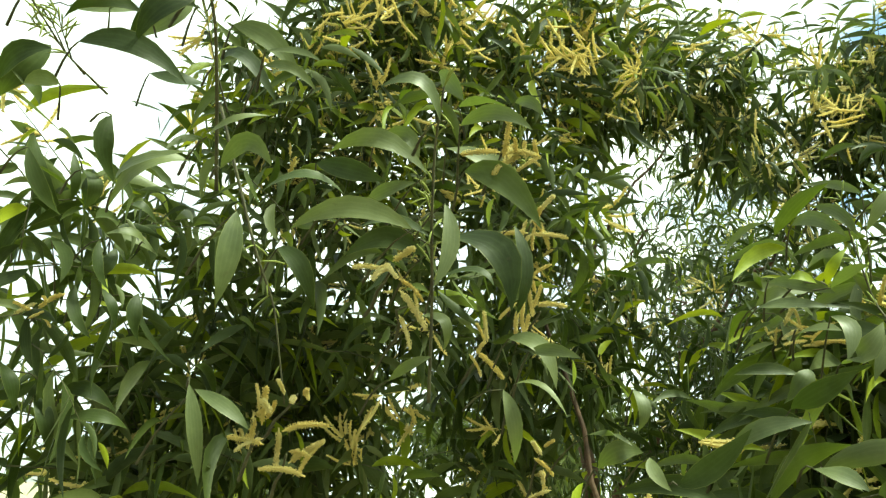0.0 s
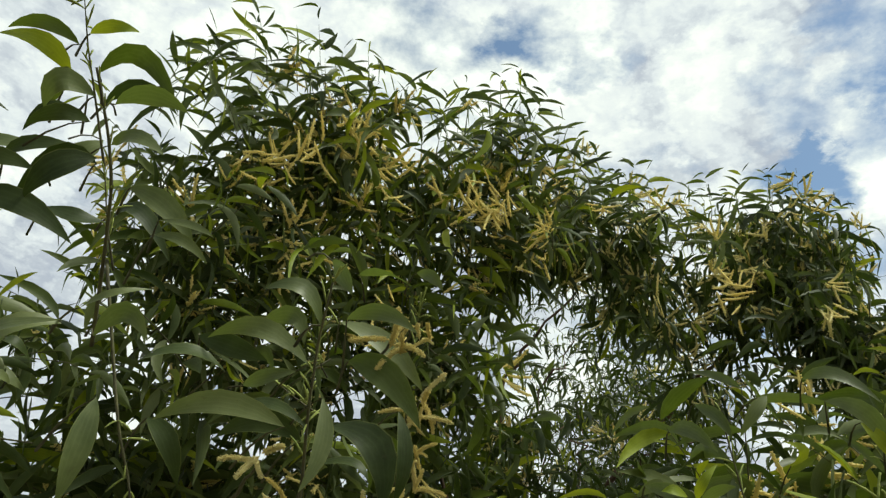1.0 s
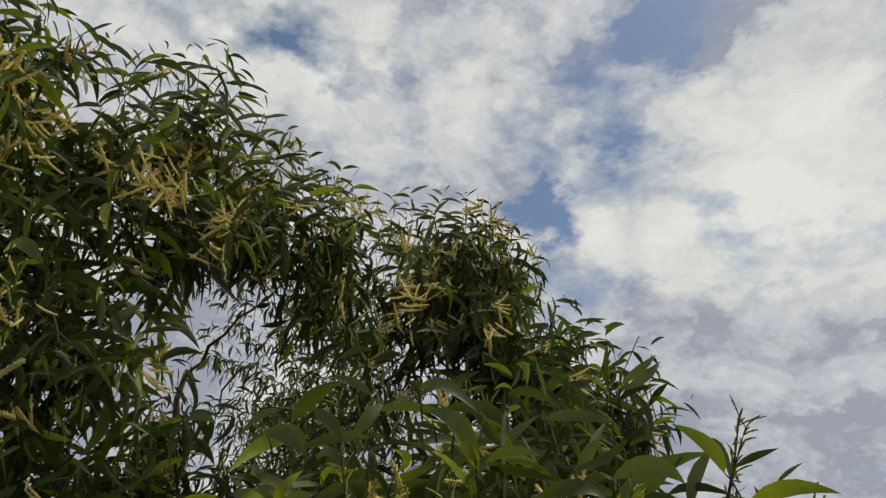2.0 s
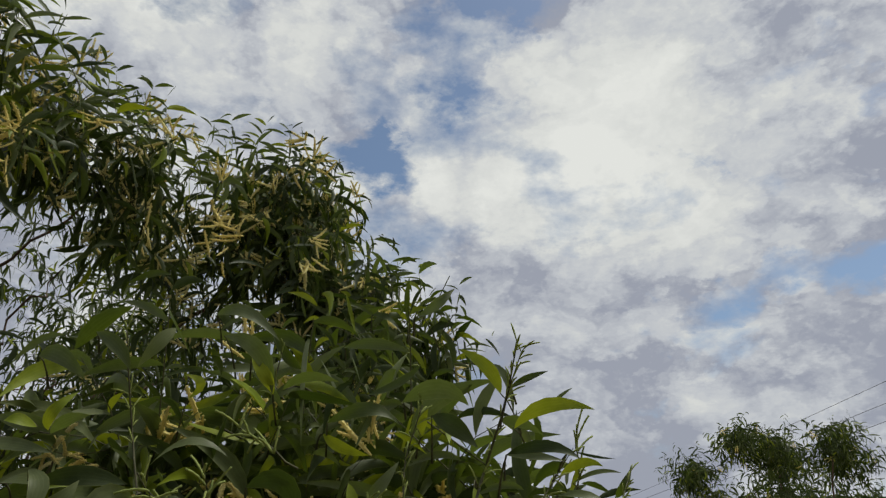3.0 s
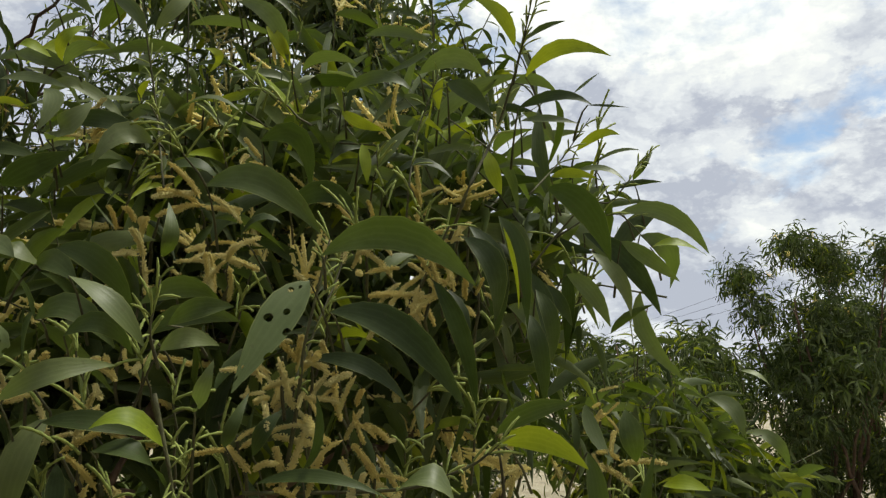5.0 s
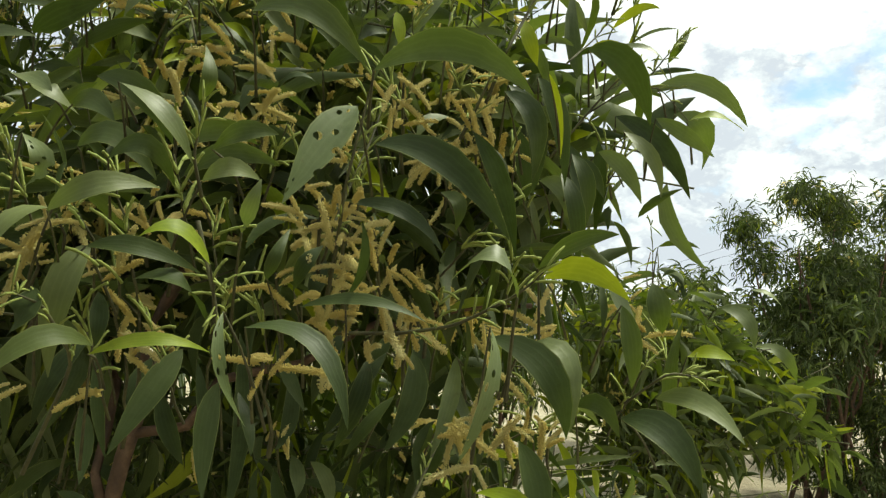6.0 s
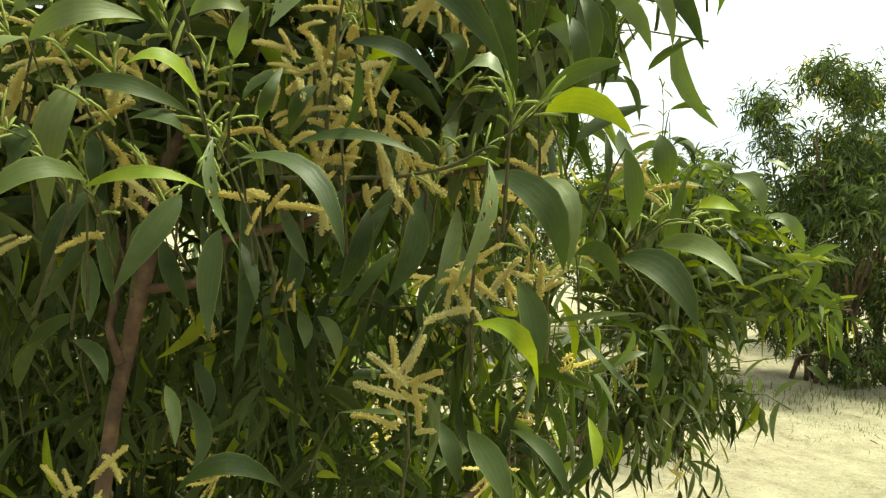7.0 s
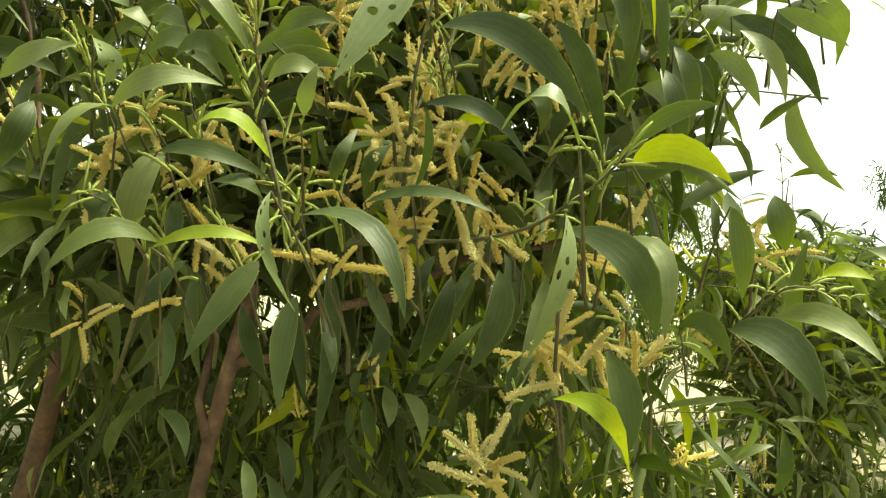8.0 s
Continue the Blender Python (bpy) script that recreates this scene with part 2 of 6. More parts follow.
def blade_rows(line, normal, width, stations, cup=0.18, twist=None):
    """Sickle blades along many centre lines (n, k, xyz): left edge, middle and right edge of each station."""
    along = unit(np.gradient(line, axis=1))
    N = normal[:, None] + 0 * along
    if twist is not None:
        N = N + np.cross(along, N) * (np.asarray(twist)[:, None] * (stations[None] - 0.4))[..., None]
    across = unit(np.cross(N, along))
    out = np.cross(along, across)
    half = np.asarray(width, float)[:, None, None] * 0.5 * blade_width(stations)[None, :, None]
    return np.stack([line - across * half + out * half * cup, line - out * half * cup, line + across * half + out * half * cup], axis=2)


def blades(base, way, normal, length, width, sickle, droop, stations):
    """Many blades at once, one row each: they leave along way, arch over within the blade's plane and droop across it."""
    base, way, normal = (np.asarray(a, float) for a in (base, way, normal))
    L, bow, sag = (np.asarray(a, float)[:, None, None] for a in (length, sickle, droop))
    way = unit(way)
    side = unit(np.cross(normal, way))
    normal = np.cross(way, side)
    s = stations[None, :, None]
    line = base[:, None] + L * (way[:, None] * (s - 0.22 * np.abs(bow) * s * s) + side[:, None] * bow * s * s - normal[:, None] * sag * s * s)
    return blade_rows(line, normal, width, stations, twist=np.sin(np.arange(len(base)) * 7.3) * 0.9)


def blade_mesh(name, pts, material):
    """One mesh of all the blades, with UV along and across each."""
    n, k = pts.shape[:2]
    one = np.array([(i * 3 + j, i * 3 + j + 1, i * 3 + j + 4, i * 3 + j + 3) for i in range(k - 1) for j in range(2)])
    faces = (one[None] + (np.arange(n) * k * 3)[:, None, None]).reshape(-1, 4)
    me = bpy.data.meshes.new(name)
    me.vertices.add(n * k * 3)
    me.vertices.foreach_set("co", pts.astype(np.float32).ravel())
    me.loops.add(faces.size)
    me.loops.foreach_set("vertex_index", faces.astype(np.int32).ravel())
    me.polygons.add(len(faces))
    me.polygons.foreach_set("loop_start", np.arange(0, faces.size, 4, dtype=np.int32))
    me.polygons.foreach_set("use_smooth", np.ones(len(faces), bool))
    uv = np.stack(np.meshgrid(np.linspace(0, 1, k), (0, 0.5, 1), indexing="ij"), -1).reshape(-1, 2)
    uv = np.tile(uv, (n, 1))[faces.ravel()]
    me.update(calc_edges=True)
    me.uv_layers.new(name="UVMap").data.foreach_set("uv", uv.astype(np.float32).ravel())
    me.materials.append(material)
    return me


def tube_arrays(points, radii, sides):
    """Points and faces of a tapered tube along a line."""
    p = np.asarray(points, float)
    r = np.broadcast_to(np.asarray(radii, float), (len(p),))
    d = unit(np.gradient(p, axis=0))
    ref = np.array((0.31, 0.17, 0.93)) if abs(d[0][2]) < 0.9 else np.array((1.0, 0.2, 0.1))
    u = unit(np.cross(d, ref))
    v = np.cross(d, u)
    a = np.linspace(0, 2 * np.pi, sides, endpoint=False)
    ring = p[:, None] + r[:, None, None] * (np.cos(a)[None, :, None] * u[:, None] + np.sin(a)[None, :, None] * v[:, None])
    verts = ring.reshape(-1, 3)
    faces = [(i * sides + j, i * sides + (j + 1) % sides, (i + 1) * sides + (j + 1) % sides, (i + 1) * sides + j) for i in range(len(p) - 1) for j in range(sides)]
    faces += [tuple(range(sides))[::-1], tuple(range((len(p) - 1) * sides, len(p) * sides))]
    return verts, faces


def mesh_of(name, verts, faces, material, smooth=True):
    """A mesh from an array of points and an array of equal-sided faces."""
    n = faces.shape[1]
    me = bpy.data.meshes.new(name)
    me.vertices.add(len(verts))
    me.vertices.foreach_set("co", verts.astype(np.float32).ravel())
    me.loops.add(faces.size)
    me.loops.foreach_set("vertex_index", faces.astype(np.int32).ravel())
    me.polygons.add(len(faces))
    me.polygons.foreach_set("loop_start", np.arange(0, faces.size, n, dtype=np.int32))
    me.polygons.foreach_set("use_smooth", np.full(len(faces), smooth))
    me.update(calc_edges=True)
    me.materials.append(material)
    return me


def join_tubes(name, tubes, material, sides=4):
    """Tapered tubes along many lines, as one mesh; their ends close to a point."""
    verts, faces, at = [], [], 0
    for pts, rad in tubes:
        p = np.asarray(pts, float)
        r = np.broadcast_to(np.asarray(rad, float), (len(p),))
        p = np.concatenate([p[:1], p, p[-1:]])
        r = np.concatenate([[1e-5], r, [1e-5]])
        d = np.empty_like(p)
        d[1:-1] = p[2:] - p[:-2]
        d[0], d[-1] = d[1], d[-2]
        d /= np.linalg.norm(d, axis=1)[:, None] + 1e-12
        ref = np.array((0.31, 0.17, 0.93)) if abs(d[0][2]) < 0.9 else np.array((1.0, 0.2, 0.1))
        u = np.stack([d[:, 1] * ref[2] - d[:, 2] * ref[1], d[:, 2] * ref[0] - d[:, 0] * ref[2], d[:, 0] * ref[1] - d[:, 1] * ref[0]], -1)
        u /= np.linalg.norm(u, axis=1)[:, None] + 1e-12
        v = np.stack([d[:, 1] * u[:, 2] - d[:, 2] * u[:, 1], d[:, 2] * u[:, 0] - d[:, 0] * u[:, 2], d[:, 0] * u[:, 1] - d[:, 1] * u[:, 0]], -1)
        a = np.arange(sides) * (2 * np.pi / sides)
        ring = p[:, None] + r[:, None, None] * (np.cos(a)[None, :, None] * u[:, None] + np.sin(a)[None, :, None] * v[:, None])
        verts.append(ring.reshape(-1, 3))
        faces.append(tube_faces(len(p), sides) + at)
        at += len(p) * sides
    return mesh_of(name, np.concatenate(verts), np.concatenate(faces), material)


FACES = {}


def tube_faces(k, sides):
    if (k, sides) not in FACES:
        FACES[k, sides] = np.array([(i * sides + j, i * sides + (j + 1) % sides, (i + 1) * sides + (j + 1) % sides, (i + 1) * sides + j) for i in range(k - 1) for j in range(sides)])
    return FACES[k, sides]


def bent(a, b, sag=0.0, wobble=0.0, steps=9, rng=None):
    """A line from a to b that bows by sag and wanders by wobble."""
    a, b = np.array(a, float), np.array(b, float)
    s = np.linspace(0, 1, steps)[:, None]
    line = a + (b - a) * s + np.array((0, 0, 1.0)) * (sag * 4 * s * (1 - s))
    if wobble and rng is not None:
        line[1:-1] += rng.normal(0, wobble, (steps - 2, 3))
    return line


def child(name, mesh, parent, label="", kind=""):
    ob = new(name, mesh)
    ob.parent = parent
    return tagged(ob, label=label, kind=kind)


def thing(name, at, label, category, group=""):
    ob = new(name)
    ob.location = at
    ob.empty_display_size = 0.2
    bpy.context.view_layer.update()
    return tagged(ob, label, category, group)


# ---- ground ----
def ground_height(x, y):
    return GROUND + 0.03 * np.sin(x * 1.3 + 0.4) * np.sin(y * 1.1) + 0.015 * np.sin(x * 4.1 + y * 3.3)


GROUND = -0.15
axis = np.concatenate([-np.geomspace(900, 14, 14), np.linspace(-12, 12, 221), np.geomspace(14, 900, 14)])
gx, gy = np.meshgrid(axis, axis, indexing="ij")
gz = ground_height(gx, gy) * (np.hypot(gx, gy) < 40) + GROUND * (np.hypot(gx, gy) >= 40)
k = len(axis)
for i in range(k):
    for j in range(k):
        if abs(axis[i]) < 9 and abs(axis[j]) < 9.5:
            gz[i, j] += 0.03 * noise.fractal((axis[i] * 1.6, axis[j] * 1.6, 0.0), 1.0, 2.0, 5)
gf = [(i * k + j, (i + 1) * k + j, (i + 1) * k + j + 1, i * k + j + 1) for i in range(k - 1) for j in range(k - 1)]
gm = bpy.data.meshes.new("ground")
gm.from_pydata(np.stack([gx, gy, gz], -1).reshape(-1, 3).tolist(), [], gf)
gm.polygons.foreach_set("use_smooth", np.ones(len(gf), bool))
gm.materials.append(SAND)
tagged(new("ground", gm), "pale dry sandy ground with scattered litter", "ground", kind="structure")


# ---- foliage generator ----
def catkin_arrays(seed, florets):
    """A bottle-brush of small florets round a thin curved core, one unit long along x."""
    g = np.random.default_rng(seed)
    s = np.linspace(0, 1, 7)
    by, bz = 0.25 * g.uniform(-1, 1), -0.35 * g.uniform(0, 1)
    core = np.stack([s, by * s * s, bz * s * s], -1)
    v, f = tube_arrays(core, np.array((0.018, 0.04, 0.046, 0.046, 0.044, 0.038, 0.02)), 5)
    verts, faces = [v], list(f)
    at = len(v)
    for i in range(florets):
        t = 0.1 + 0.9 * (i + g.uniform(0, 0.8)) / florets
        a = i * 2.4 + g.uniform(-0.3, 0.3)
        c = np.array((t, by * t * t, bz * t * t))
        out = np.array((g.uniform(-0.15, 0.35), np.cos(a), np.sin(a)))
        out /= np.linalg.norm(out)
        side = np.array((0, -np.sin(a), np.cos(a)))
        r = 0.076 * g.uniform(0.62, 1.15) * min(1, (1.04 - t) * 9, t * 5 + 0.3)
        w = (0.017 if florets > 50 else 0.025) * g.uniform(0.8, 1.4)
        tip = c + out * r
        ax = np.array((1.0, 0, 0)) * w
        verts.append(np.array((c + out * 0.03, tip - ax - out * w * 0.3, tip + side * w - out * w * 0.3, tip + ax - out * w * 0.3, tip - side * w - out * w * 0.3, tip + out * w * 0.6)))
        o = at
        faces += [(o, o + 1, o + 2), (o, o + 2, o + 3), (o, o + 3, o + 4), (o, o + 4, o + 1), (o + 5, o + 2, o + 1), (o + 5, o + 3, o + 2), (o + 5, o + 4, o + 3), (o + 5, o + 1, o + 4)]
        at += 6
    return np.concatenate(verts), faces


class Canopy:
    """Collects the shoots of one tree: leaves, twigs, catkins."""

    def __init__(self, seed):
        self.rng = np.random.default_rng(seed)
        self.rows, self.twigs, self.spikes = [], [], []

    def shoot(self, base, way, length, leaves, size, hang=0.5, flowers=0, young=0.1, pale=0.2):
        """A twig that arches over under gravity, leaves set alternately along it."""
        g = self.rng
        steps = 7
        line = np.empty((steps + 1, 3))
        line[0] = base
        d = unit(np.array(way, float))
        jitter = g.normal(0, 0.07, (steps, 3))
        jitter[:, 2] -= hang * 0.16
        for i in range(steps):
            d = d + jitter[i]
            d = d / math.sqrt(d @ d)
            line[i + 1] = line[i] + d * length / steps
        rods = line[::2] if length < 0.5 else line
        self.twigs.append((rods, np.linspace(0.0035, 0.0012, len(rods)) * (0.3 + 1.6 * size)))
        i = np.arange(leaves)
        s = np.clip(0.12 + 0.88 * (i + g.uniform(-0.3, 0.3, leaves)) / max(leaves - 1, 1), 0.03, 1.0)
        j = np.minimum((s * steps).astype(int), steps - 1)
        run = line[j + 1] - line[j]
        p = line[j] + run * (s * steps - j)[:, None]
        ax = unit(run)
        u = unit(np.cross(ax, (0.3, 0.2, 0.9)))
        a = (g.uniform(0, 6.28) + i * 2.4)[:, None]
        out = np.cos(a) * u + np.sin(a) * np.cross(ax, u)
        lean = (0.95 - 0.35 * s)[:, None]
        w = ax * (1 - lean) * 1.2 + out * lean
        w[:, 2] += 0.32 - hang * g.uniform(0.2, 1.2, leaves)
        w = unit(w)
        nrm = unit(unit(np.cross((0, 0, 1.0), w) + 1e-6) + g.normal(0, 0.38, (leaves, 3)))
        L = size * g.uniform(0.55, 1.25, leaves) * (1 - 0.45 * np.maximum(0, s - 0.75) / 0.25)
        bow = g.uniform(0.3, 1.0, leaves) * np.where(g.uniform(size=leaves) < 0.95, 1, -0.4)
        pick = g.uniform(size=(3, leaves))
        # A third dark at random; three quarters on drooping shoots to paint inner shade.
        shade_tone = np.where(pick[2] < (0.33 if hang < 0.95 else 0.75), 3, 0)
        tone = np.where(pick[0] < young * (0.2 + s), 1, np.where(pick[1] < pale, 2, shade_tone))
        self.rows.append(np.column_stack([p, w, nrm, L, L * g.uniform(0.13, 0.23, leaves), bow, g.normal(0, 0.12, leaves), tone]))
        if flowers:
            for k in np.nonzero(g.uniform(size=leaves) < flowers * 0.24 * (1 - 0.5 * s))[0]:
                for _ in range(g.integers(4, 9)):
                    self.spikes.append((p[k] + g.normal(0, 0.008, 3), unit(out[k] + ax[k] * 0.4 + g.normal(0, 0.8, 3)), max(size, 0.12) * g.uniform(0.38, 0.68)))

    def lobe(self, centre, radii, shoots, size=0.14, hang=0.5, flowers=0.1, leaves=11, length=0.35, young=0.1, rise=0.6, pale=0.2):
        """A rounded mass of shoots that grow outwards and up from its heart."""
        g = self.rng
        for _ in range(shoots):
            d = unit(g.normal(0, 1, 3))
            r = g.uniform(0.25, 1.0) ** 0.6
            tip = np.array(centre) + d * np.array(radii) * r
            way = unit(d * np.array((1, 1, 0.6)) + np.array((0, 0, rise)) + g.normal(0, 0.3, 3))
            self.shoot(tip - way * length * 0.75, way, length * g.uniform(0.7, 1.15), leaves, size, hang, flowers, young, pale)

    def sprig(self, tip, tall=0.22):
        """An upright leading shoot that stands clear of the crown, its leaves arching outwards, with a neighbour lower down."""
        g = self.rng
        for drop, turn in ((0.0, 0.1), (0.07, 0.35)):
            way = unit(np.array((0, 0, 1.0)) + g.normal(0, turn, 3) * (1, 1, 0.2))
            self.shoot(np.array(tip) - way * tall - (0, 0, drop), way, tall, 11, 0.088, 0.3, 0.0, 0.2, 0.35)

    def build(self, parent, coarse=False, singles=0):
        stations = COARSE if coarse else MEDIUM
        tones = ((0, LEAF, "drooping sickle-shaped green leaves"), (1, YOUNG, "yellow-green young leaves"), (2, PALE, "greyish-green leaves"), (3, DEEP, "deep green leaves, darker in place of inner shade"))
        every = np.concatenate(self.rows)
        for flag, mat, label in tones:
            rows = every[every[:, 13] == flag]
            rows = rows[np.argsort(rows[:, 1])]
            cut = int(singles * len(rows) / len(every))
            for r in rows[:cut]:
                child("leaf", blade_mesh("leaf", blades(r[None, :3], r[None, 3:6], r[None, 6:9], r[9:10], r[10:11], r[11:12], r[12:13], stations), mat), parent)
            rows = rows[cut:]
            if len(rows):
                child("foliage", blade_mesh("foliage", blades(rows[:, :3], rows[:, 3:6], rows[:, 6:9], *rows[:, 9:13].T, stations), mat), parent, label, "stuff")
        if self.twigs:
            child("twig_growth", join_tubes("twig_growth", self.twigs, TWIG, 3 if coarse else 4), parent, "thin green-brown twigs", "stuff")
        if self.spikes:
            g = self.rng
            kinds = []
            for i in range(4):
                v, f = catkin_arrays(200 + i, 10 if coarse else 26)
                kinds.append((v, np.array([(q[0], q[j], q[j + 1]) for q in f for j in range(1, len(q) - 1)])))
            verts, faces, at = [], [], 0
            for p, d, L in self.spikes:
                v, f = kinds[g.integers(0, 4)]
                d = unit(d)
                u = unit(np.cross(d, (0.2, 0.3, 0.9)))
                verts.append(p + L * (v[:, :1] * d + v[:, 1:2] * u + v[:, 2:] * np.cross(d, u)))
                faces.append(f + at)
                at += len(v)
            me = mesh_of("blossom", np.concatenate(verts), np.concatenate(faces), FLOWER, False)
            child("blossom", me, parent, "cream-yellow catkin flower spikes", "stuff")


def branch(parent, a, b, r0, r1, sag=0.0, wobble=0.02, name="branch", seed=1, sides=8):
    rng = np.random.default_rng(seed)
    line = bent(a, b, sag, wobble, 12, rng)
    return child(name, join_tubes(name, [(line, np.linspace(r0, r1, 12) * (1 + 0.08 * rng.normal(0, 1, 12)))], BARK, sides), parent)


# ---- the flowering acacia beside the path ----
near_tree = thing("acacia_tree", (0, 0, 0), "flowering acacia with drooping sickle leaves and cream catkins on sand", "tree")
branch(near_tree, (-0.6, 0.72, GROUND - 0.16), (-0.455, 1.22, 1.31), 0.02, 0.011, name="trunk", wobble=0.007, seed=3)
branch(near_tree, (-1.25, 1.3, GROUND - 0.2), (-1.0, 1.45, 1.2), 0.03, 0.02, wobble=0.01, seed=9)
branch(near_tree, (-0.457, 1.21, 1.29), (-0.33, 1.5, 1.8), 0.011, 0.006, 0.02, seed=8)
branch(near_tree, (-1.0, 1.45, 1.18), (-1.5, 1.65, 2.6), 0.008, 0.004, 0.03, wobble=0.008, seed=5)
branch(near_tree, (-0.465, 1.18, 1.2), (0.1, 1.45, 1.4), 0.008, 0.004, 0.04, wobble=0.01, seed=6)
branch(near_tree, (-0.475, 1.14, 1.1), (-0.7, 1.5, 1.6), 0.008, 0.004, 0.02, wobble=0.01, seed=10)
branch(near_tree, (-0.536, 0.94, 0.4), (0.4, 1.95, 0.85), 0.013, 0.005, 0.12, seed=7)
near_tree.matrix_basis = PLUMB
near, rear = Canopy(11), Canopy(12)
CLEARING = np.array((0.05, 0.1, 1.65))


def leaf_at(base, middle, tip, width, material):
    """One large leaf of the flowering acacia, arched from base over middle to tip, its face turned to the open clearing."""
    g = near.rng
    b, m, t = (np.array(p) for p in (base, middle, tip))
    m = m * 0.88 + (b + t) * 0.06
    bend = 2 * m - (b + t) / 2
    s = STATIONS[:, None]
    line = b * (1 - s) ** 2 + bend * 2 * s * (1 - s) + t * s * s
    face = unit(CLEARING - m) + np.array((0, 0, 0.4)) + g.normal(0, 0.32, 3)
    pts = blade_rows(line[None], unit(face)[None], [width * 0.8], STATIONS, 0.12, [g.uniform(-0.8, 0.8)])
    ob = child("leaf", blade_mesh("leaf", pts, material), near_tree)
    HELD.append((ob, b))
    away = unit(m - CLEARING)
    near.twigs.append((bent(b, b + away * 0.12 + np.array((0, 0, -0.05)) + g.normal(0, 0.02, 3), 0.01, 0, 4), np.array((0.0009, 0.0012, 0.0016, 0.002))))
    return ob


def catkin(seed):
    """A curved flower spike one unit long, as a mesh."""
    v, f = catkin_arrays(seed, 190)
    me = bpy.data.meshes.new("flower_spike")
    me.from_pydata(v.tolist(), [], f)
    me.materials.append(FLOWER)
    return me


BUDS, HELD, TWIGS = [], [], []
CATKINS = [catkin(i) for i in range(8)]


def cluster(centre, count, size):
    """A spray of catkins round a short twig."""
    g = near.rng
    c = np.array(centre)
    away = unit(c - CLEARING)
    ax = unit(away * 0.6 + np.array((0, 0, 0.5)) + g.normal(0, 0.5, 3))
    near.twigs.append((bent(c + away * 0.15 - np.array((0, 0, 0.06)), c + ax * 0.02, 0.0, 0.003, 5, g), np.linspace(0.003, 0.0015, 5)))
    for i in range(count):
        p = c + ax * g.uniform(-0.035, 0.035) + g.normal(0, 0.006, 3)
        d = unit(g.normal(0, 1, 3) - away * 0.5)
        d = unit(d - ax * np.dot(d, ax) * 0.6)
        L = size * g.uniform(0.6, 1.2)
        ob = child("flower_spike", CATKINS[g.integers(0, 8)], near_tree)
        HELD.append((ob, p))
        ob.matrix_basis = Matrix.LocRotScale(Vector(p), Vector(d).to_track_quat("X", "Z"), (L, L, L))


def bud_cluster(centre, count):
    """A leading twig with thin beaded spikes of unopened flowers."""
    g = near.rng
    c = np.array(centre)
    lead = unit(np.array((0, -0.25, 1.0)) + g.normal(0, 0.4, 3))
    twig = bent(c - lead * 0.09 + unit(c - CLEARING) * 0.05, c + lead * 0.03, 0.0, 0.002, 6, g)
    near.twigs.append((twig, np.linspace(0.0018, 0.0009, 6)))
    for i in range(count):
        q = c + lead * g.uniform(-0.05, 0.03)
        d = unit(lead * 0.7 + g.normal(0, 0.55, 3))
        BUDS.append((bent(q, q + d * g.uniform(0.022, 0.05), 0.003, 0, 8), 0.0013 + 0.0006 * (np.arange(8) % 2)))


def far_cluster(tree, centre, count, size):
    """A spray of catkins high up, joined with the tree's other blossom."""
    g = tree.rng
    for i in range(int(count * 1.6)):
        d = unit(g.normal(0, 1, 3))
        tree.spikes.append((np.array(centre) + g.normal(0, 0.03, 3), d, size * g.uniform(0.8, 1.4)))


def stem(points, r0, r1):
    """A twig of the flowering acacia through the given places."""
    p = np.array(points)
    at = np.linspace(0, len(p) - 1, 4 * len(p))
    line = np.stack([np.interp(at, np.arange(len(p)), p[:, i]) for i in range(3)], -1)
    line[1:-1] = 0.25 * line[:-2] + 0.5 * line[1:-1] + 0.25 * line[2:]
    tw = child("twig", join_tubes("twig", [(line, np.linspace(r0, r1, len(line)) * 0.6)], TWIG, 6), near_tree)
    TWIGS.append((tw, line))
    g = near.rng
    for q in line[len(line) // 3:]:
        for _ in range(g.integers(0, 4)):
            d = unit(unit(line[-1] - line[0]) * 0.8 + g.normal(0, 0.6, 3))
            L = g.uniform(0.012, 0.035)
            BUDS.append((bent(q, q + d * L, 0.002, 0, 4), np.array((0.0006, 0.0012, 0.0014, 0.0007))))


# -- near lobes
# Upper lobes: extra young leaves paint the yellow-green of sunlit tops.
near.lobe((-1.54, 0.96, 2.83), (0.26, 0.23, 0.26), 30, flowers=0.16, rise=0.9, young=0.28, size=0.105, length=0.3)
near.lobe((-1.39, 1.15, 2.85), (0.27, 0.24, 0.27), 42, flowers=0.32, young=0.28, size=0.105, length=0.3)
near.lobe((-1.29, 1.42, 2.84), (0.22, 0.20, 0.22), 26, flowers=0.32, young=0.28, size=0.105, length=0.3)
near.lobe((-1.15, 1.58, 2.96), (0.18, 0.17, 0.18), 19, flowers=0.24, rise=0.9, young=0.28, size=0.105, length=0.3)
near.lobe((-1.05, 1.82, 2.90), (0.16, 0.14, 0.16), 13, flowers=0.24, young=0.28, size=0.105, length=0.3)
near.lobe((-1.16, 1.62, 2.67), (0.25, 0.23, 0.25), 36, flowers=0.40, young=0.28, size=0.105, length=0.3)
near.lobe((-1.37, 1.37, 2.58), (0.27, 0.24, 0.27), 42, flowers=0.32, young=0.28, size=0.105, length=0.3)
near.lobe((-1.51, 1.07, 2.54), (0.30, 0.27, 0.30), 52, flowers=0.32, young=0.28, size=0.105, length=0.3)
near.lobe((-0.51, 1.96, 2.15), (0.21, 0.19, 0.21), 7, flowers=0.15, size=0.105, length=0.3)
near.lobe((-0.23, 1.90, 2.13), (0.23, 0.20, 0.23), 30, flowers=0.1, size=0.105, length=0.3)
near.lobe((-1.19, 1.38, 2.29), (0.24, 0.22, 0.24), 42, flowers=0.2, size=0.105, length=0.3)
